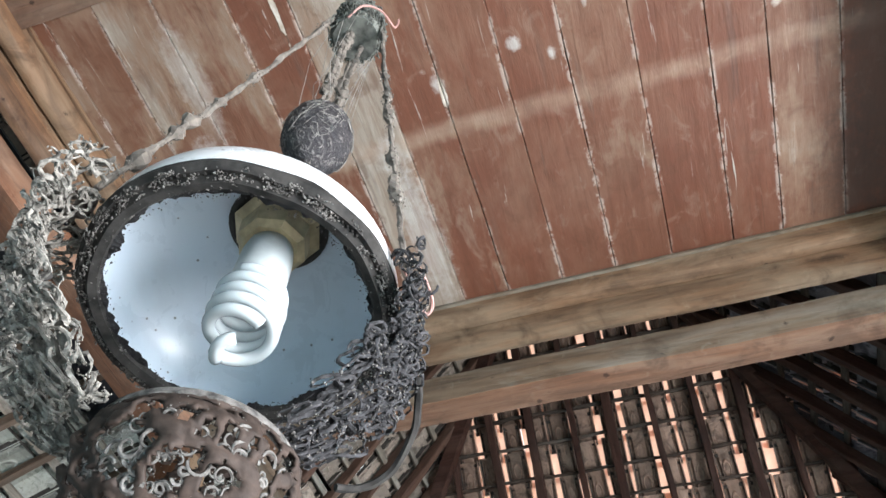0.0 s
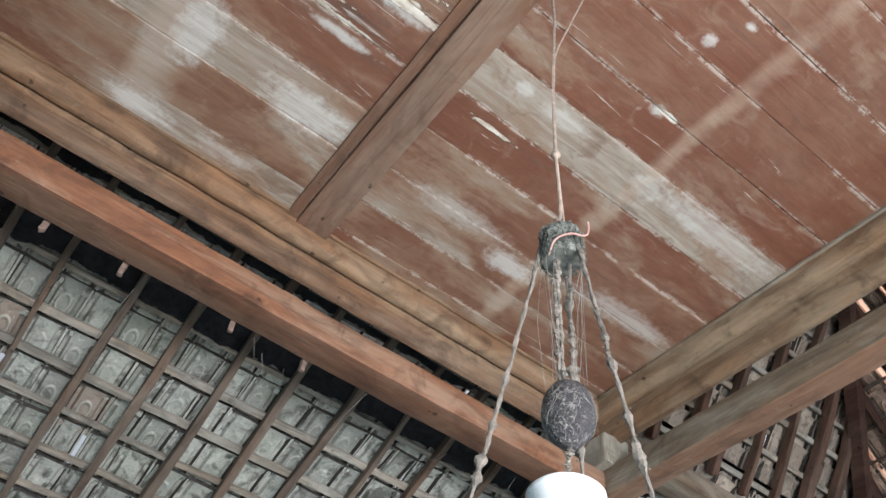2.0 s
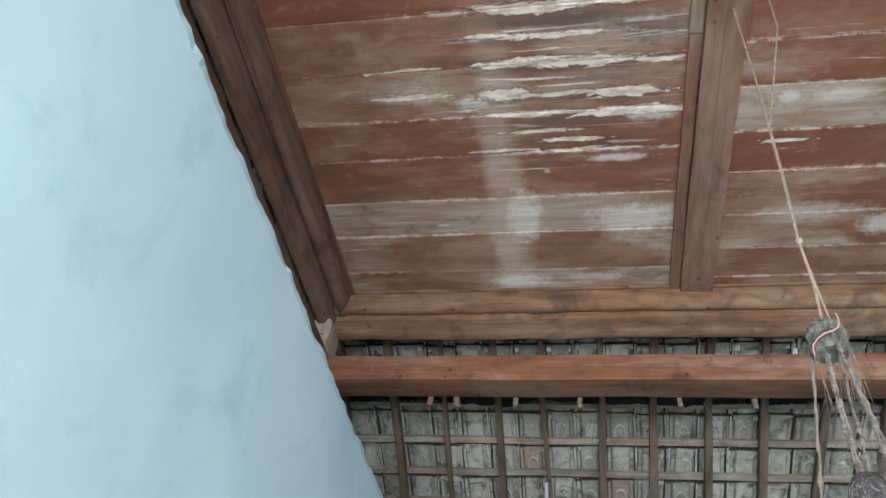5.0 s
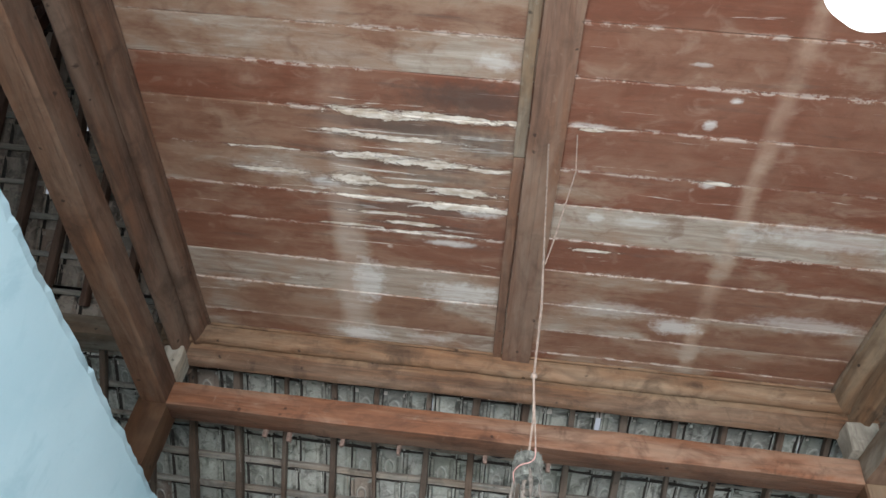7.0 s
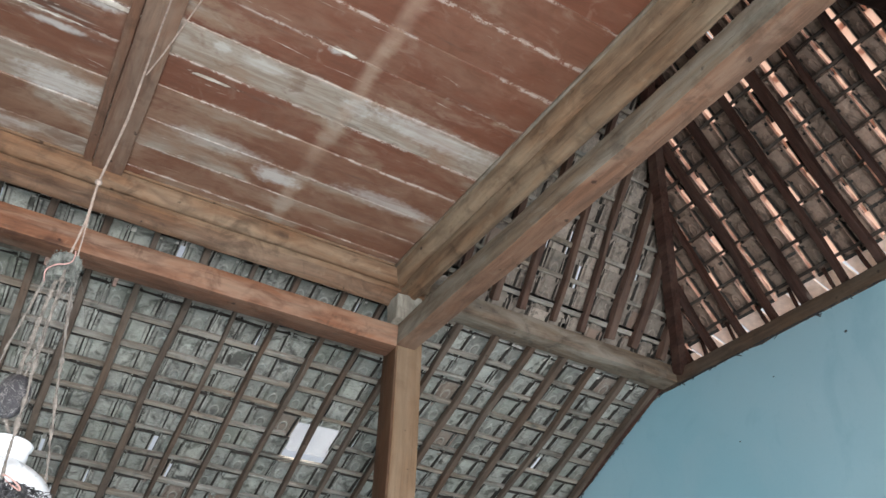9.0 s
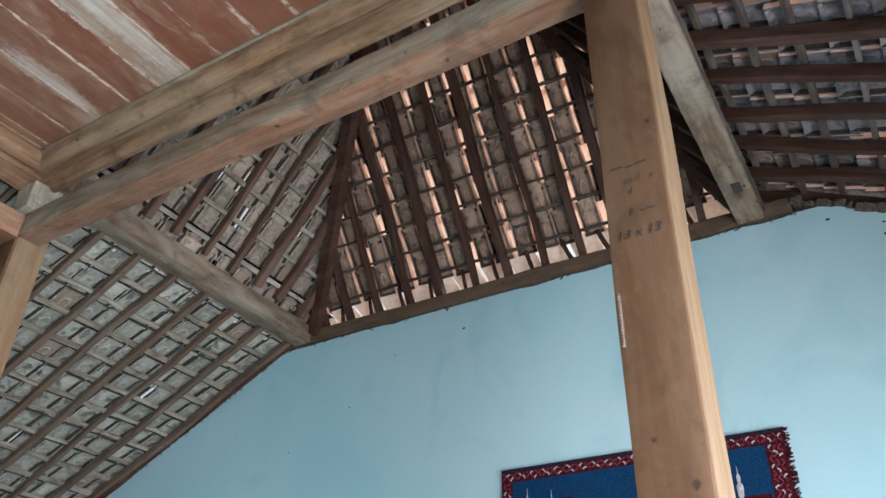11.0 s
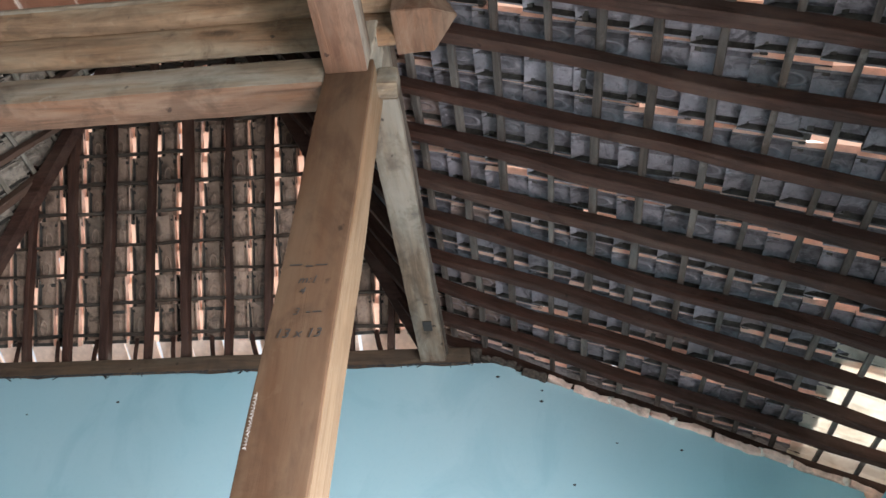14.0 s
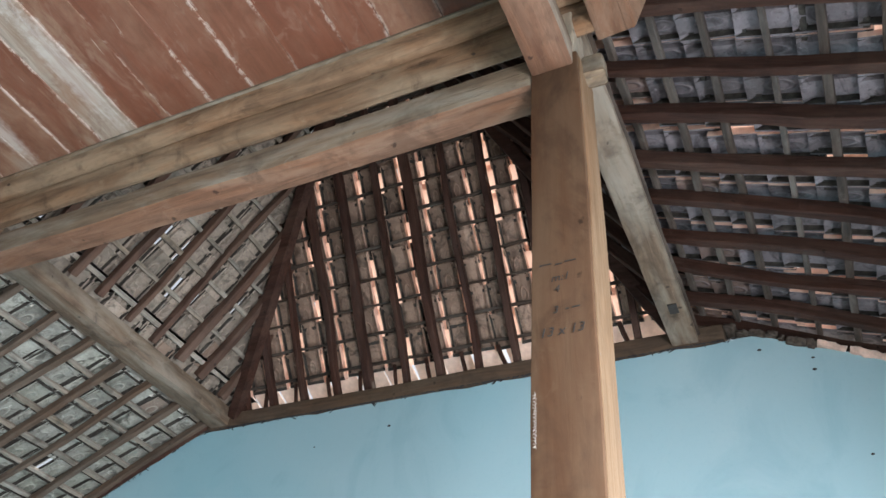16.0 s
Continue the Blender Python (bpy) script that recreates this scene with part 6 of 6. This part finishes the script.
rug_piece("dome_figure", -h + 0.085, -h + 0.25, -0.48, -0.255, RUG_RED, 0.003)
rug_piece("dome_figure", -0.15, 0.30, -0.52, -0.30, RUG_PINK, 0.003)
bm = bmesh.new()
g = random.Random(5)
for i in range(420):
    z = -RUG_H * g.random()
    y = -h - 0.0
    tube(bm, [(0, y + 0.004, z), (-0.004, y - g.uniform(0.006, 0.026), z + g.uniform(-0.014, 0.012))], 0.0020, 4)
tagged(part("fringe", bm, RUG_RED, rug, "dark red frayed fringe"), kind="stuff")

# ---- writing on the eastern post ----
INK = flat("black_marker", (0.03, 0.026, 0.024), 0.7, 0, 0.2, 90)
CHALK = flat("white_chalk", (0.34, 0.31, 0.28), 0.9, 0, 0.2, 90)
marks = thing("post_writing", "handwritten black marker notes on the post", "writing", at=(PX["e"] - 0.0065, PY["s"] + POST / 2, 0))
for text, z, size, y in (("m:1", 2.615, 0.028, 0.0), ("4", 2.585, 0.026, 0.008), ("3", 2.530, 0.026, 0.012), ("13 x 13", 2.473, 0.032, 0.0)):
    curve = bpy.data.curves.new("writing", "FONT")
    curve.body, curve.size, curve.align_x, curve.shear, curve.extrude = text, size, "CENTER", 0.25, 0.0003
    tmp = bpy.data.objects.new("writing", curve)
    me = bpy.data.meshes.new_from_object(tmp)
    bpy.data.objects.remove(tmp)
    me.materials.append(INK)
    ob = new("writing", me)
    ob.parent = marks
    ob.matrix_basis = pose(0, y, z, 90, 0, -90)
for y0, y1, z in ((-0.038, -0.012, 2.665), (-0.006, 0.010, 2.662), (0.018, 0.046, 2.667)):
    bm = bmesh.new()
    box_into(bm, (-0.0004, y0, z - 0.0016), (0.0006, y1, z + 0.0016), 0.0)
    part("illegible_mark", bm, INK, marks)
for y0, y1, z in ((-0.03, -0.012, 2.537), (-0.006, 0.002, 2.536)):
    bm = bmesh.new()
    box_into(bm, (-0.0004, y0 - 0.012, z - 0.0015), (0.0006, y1 - 0.012, z + 0.0015), 0.0)
    part("dash", bm, INK, marks)
bm = bmesh.new()
g = random.Random(8)
pts = [(-0.001, 0.062 - 0.004 * (1 + math.sin(i * 1.9 + 1.3 * math.sin(i * 0.37))), 2.345 - i * 0.0021 + 0.0022 * math.cos(i * 1.9)) for i in range(58)]
tube(bm, pts, 0.0008, 4, 0.5)
part("chalk_scribble", bm, CHALK, marks, "white chalk scribble along the edge")

# ---- nail holes and dirt on the east wall ----
for i, (y, z) in enumerate(((-0.595, 3.463), (-3.136, 3.518), (-3.13, 3.46), (-3.45, 3.24), (-3.72, 3.20), (-2.93, 3.60), (-0.30, 3.20), (-3.25, 3.05), (-1.05, 3.52), (0.12, 3.0))):
    bm = bmesh.new()
    bmesh.ops.create_icosphere(bm, subdivisions=1, radius=0.005 + 0.002 * (i % 3), matrix=Matrix.Translation((WALL_E - 0.001, y, z)) @ Matrix.Diagonal((0.3, 1.2, 0.8, 1)))
    tagged(part("nail_hole", bm, INK), "small dark hole in the blue plaster", "hole", "holes in the wall")
bm = bmesh.new()
g = random.Random(13)
for i in range(900):
    y = g.uniform(-2.85, 2.9)
    clump = 0.5 + 1.1 * max(0.0, noise.noise(Vector((y * 7, 2, 0)))) + 0.6 * noise.noise(Vector((y * 23, 5, 0)))
    l = max(0.004, abs(g.gauss(0.010, 0.013)) * clump)
    p = Vector((WALL_E - 0.008, y, PLATE_Z + 0.006 if y < 0.22 else north_low(y) + 0.004))
    tube(bm, [p, p + Vector((-0.006, g.uniform(-0.012, 0.012), -l * 0.5)), p + Vector((-0.004, g.uniform(-0.02, 0.02), -l))], 0.0028, 4, 0.5)
tagged(part("cobweb_fringe", bm, DUST_DARK), "sooty cobwebs under the wall plate", "cobweb", kind="stuff")

# ---- tenon end, mortise and wires ----
tagged(beam("tenon_end", (PX["e"] + 0.035, PY["s"] - 0.062, 3.372), (PX["e"] + 0.095, PY["s"], 3.450), WOOD_GREY_Y, bevel=0.012, wob=0.010), "pale rounded tenon end through the post", "tenon")
tagged(beam("mortise", (3.10, -2.645, 3.684), (3.17, -2.605, 3.695), INK, bevel=0.0, wob=0.0), "dark empty mortise in the tie beam", "mortise")
bm = bmesh.new()
tube(bm, [(PART_X - 0.03, -0.640, 2.470), (PART_X + 0.004, -0.648, 2.452), (PART_X + 0.004, -0.664, 2.375), (PART_X + 0.003, -0.676, 2.30), (PART_X + 0.002, -0.655, 2.22), (PART_X + 0.004, -0.62, 2.0), (PART_X + 0.004, -0.60, 1.6), (PART_X + 0.004, -0.60, 0.9)], 0.0055, 8)
tagged(part("wall_cable", bm, flat("dark_blue_cable", (0.07, 0.10, 0.13), 0.5, 0, 0.1, 50)), "dark cable hanging down the partition", "cable")
PEG = flat("pale_clay_nib", (0.17, 0.115, 0.092), 0.9, 0.0, 0.3, 60)
for x, z in ((-0.999, 3.277), (-0.889, 3.270), (-0.654, 3.278), (-0.406, 3.268), (-0.029, 3.277), (0.24, 3.272)):
    bm = bmesh.new()
    box_into(bm, (-0.009, -0.010, 0.0), (0.009, 0.010, 0.075), 0.004, 0.0, 3, 2)
    for v in bm.verts:
        v.co += noise.noise_vector(v.co * 40 + Vector((x * 9, 0, 0))) * 0.005
    ob = part("peg", bm, PEG)
    ob.matrix_basis = pose(x, 0.142, z + 0.028, 4, 3 * math.sin(x * 9), 20 * x)
    tagged(ob, "small pale clay peg hanging behind the orange beam", "peg", "pegs behind the beam")
g = random.Random(17)
bm = bmesh.new()
for i in range(12):
    x = g.uniform(-1.3, 1.4)
    p = Vector((x, 0.11 + g.uniform(0, 0.1), 3.33))
    q = p + Vector((g.uniform(-0.08, 0.08), g.uniform(0.0, 0.12), -g.uniform(0.03, 0.22)))
    tube(bm, [p, p.lerp(q, 0.5) + Vector((g.uniform(-0.02, 0.02), 0, -0.01)), q], 0.0010, 4, 0.3)
tagged(part("cobweb", bm, DUST), "dusty cobweb strands behind the orange beam", "cobweb", kind="stuff")
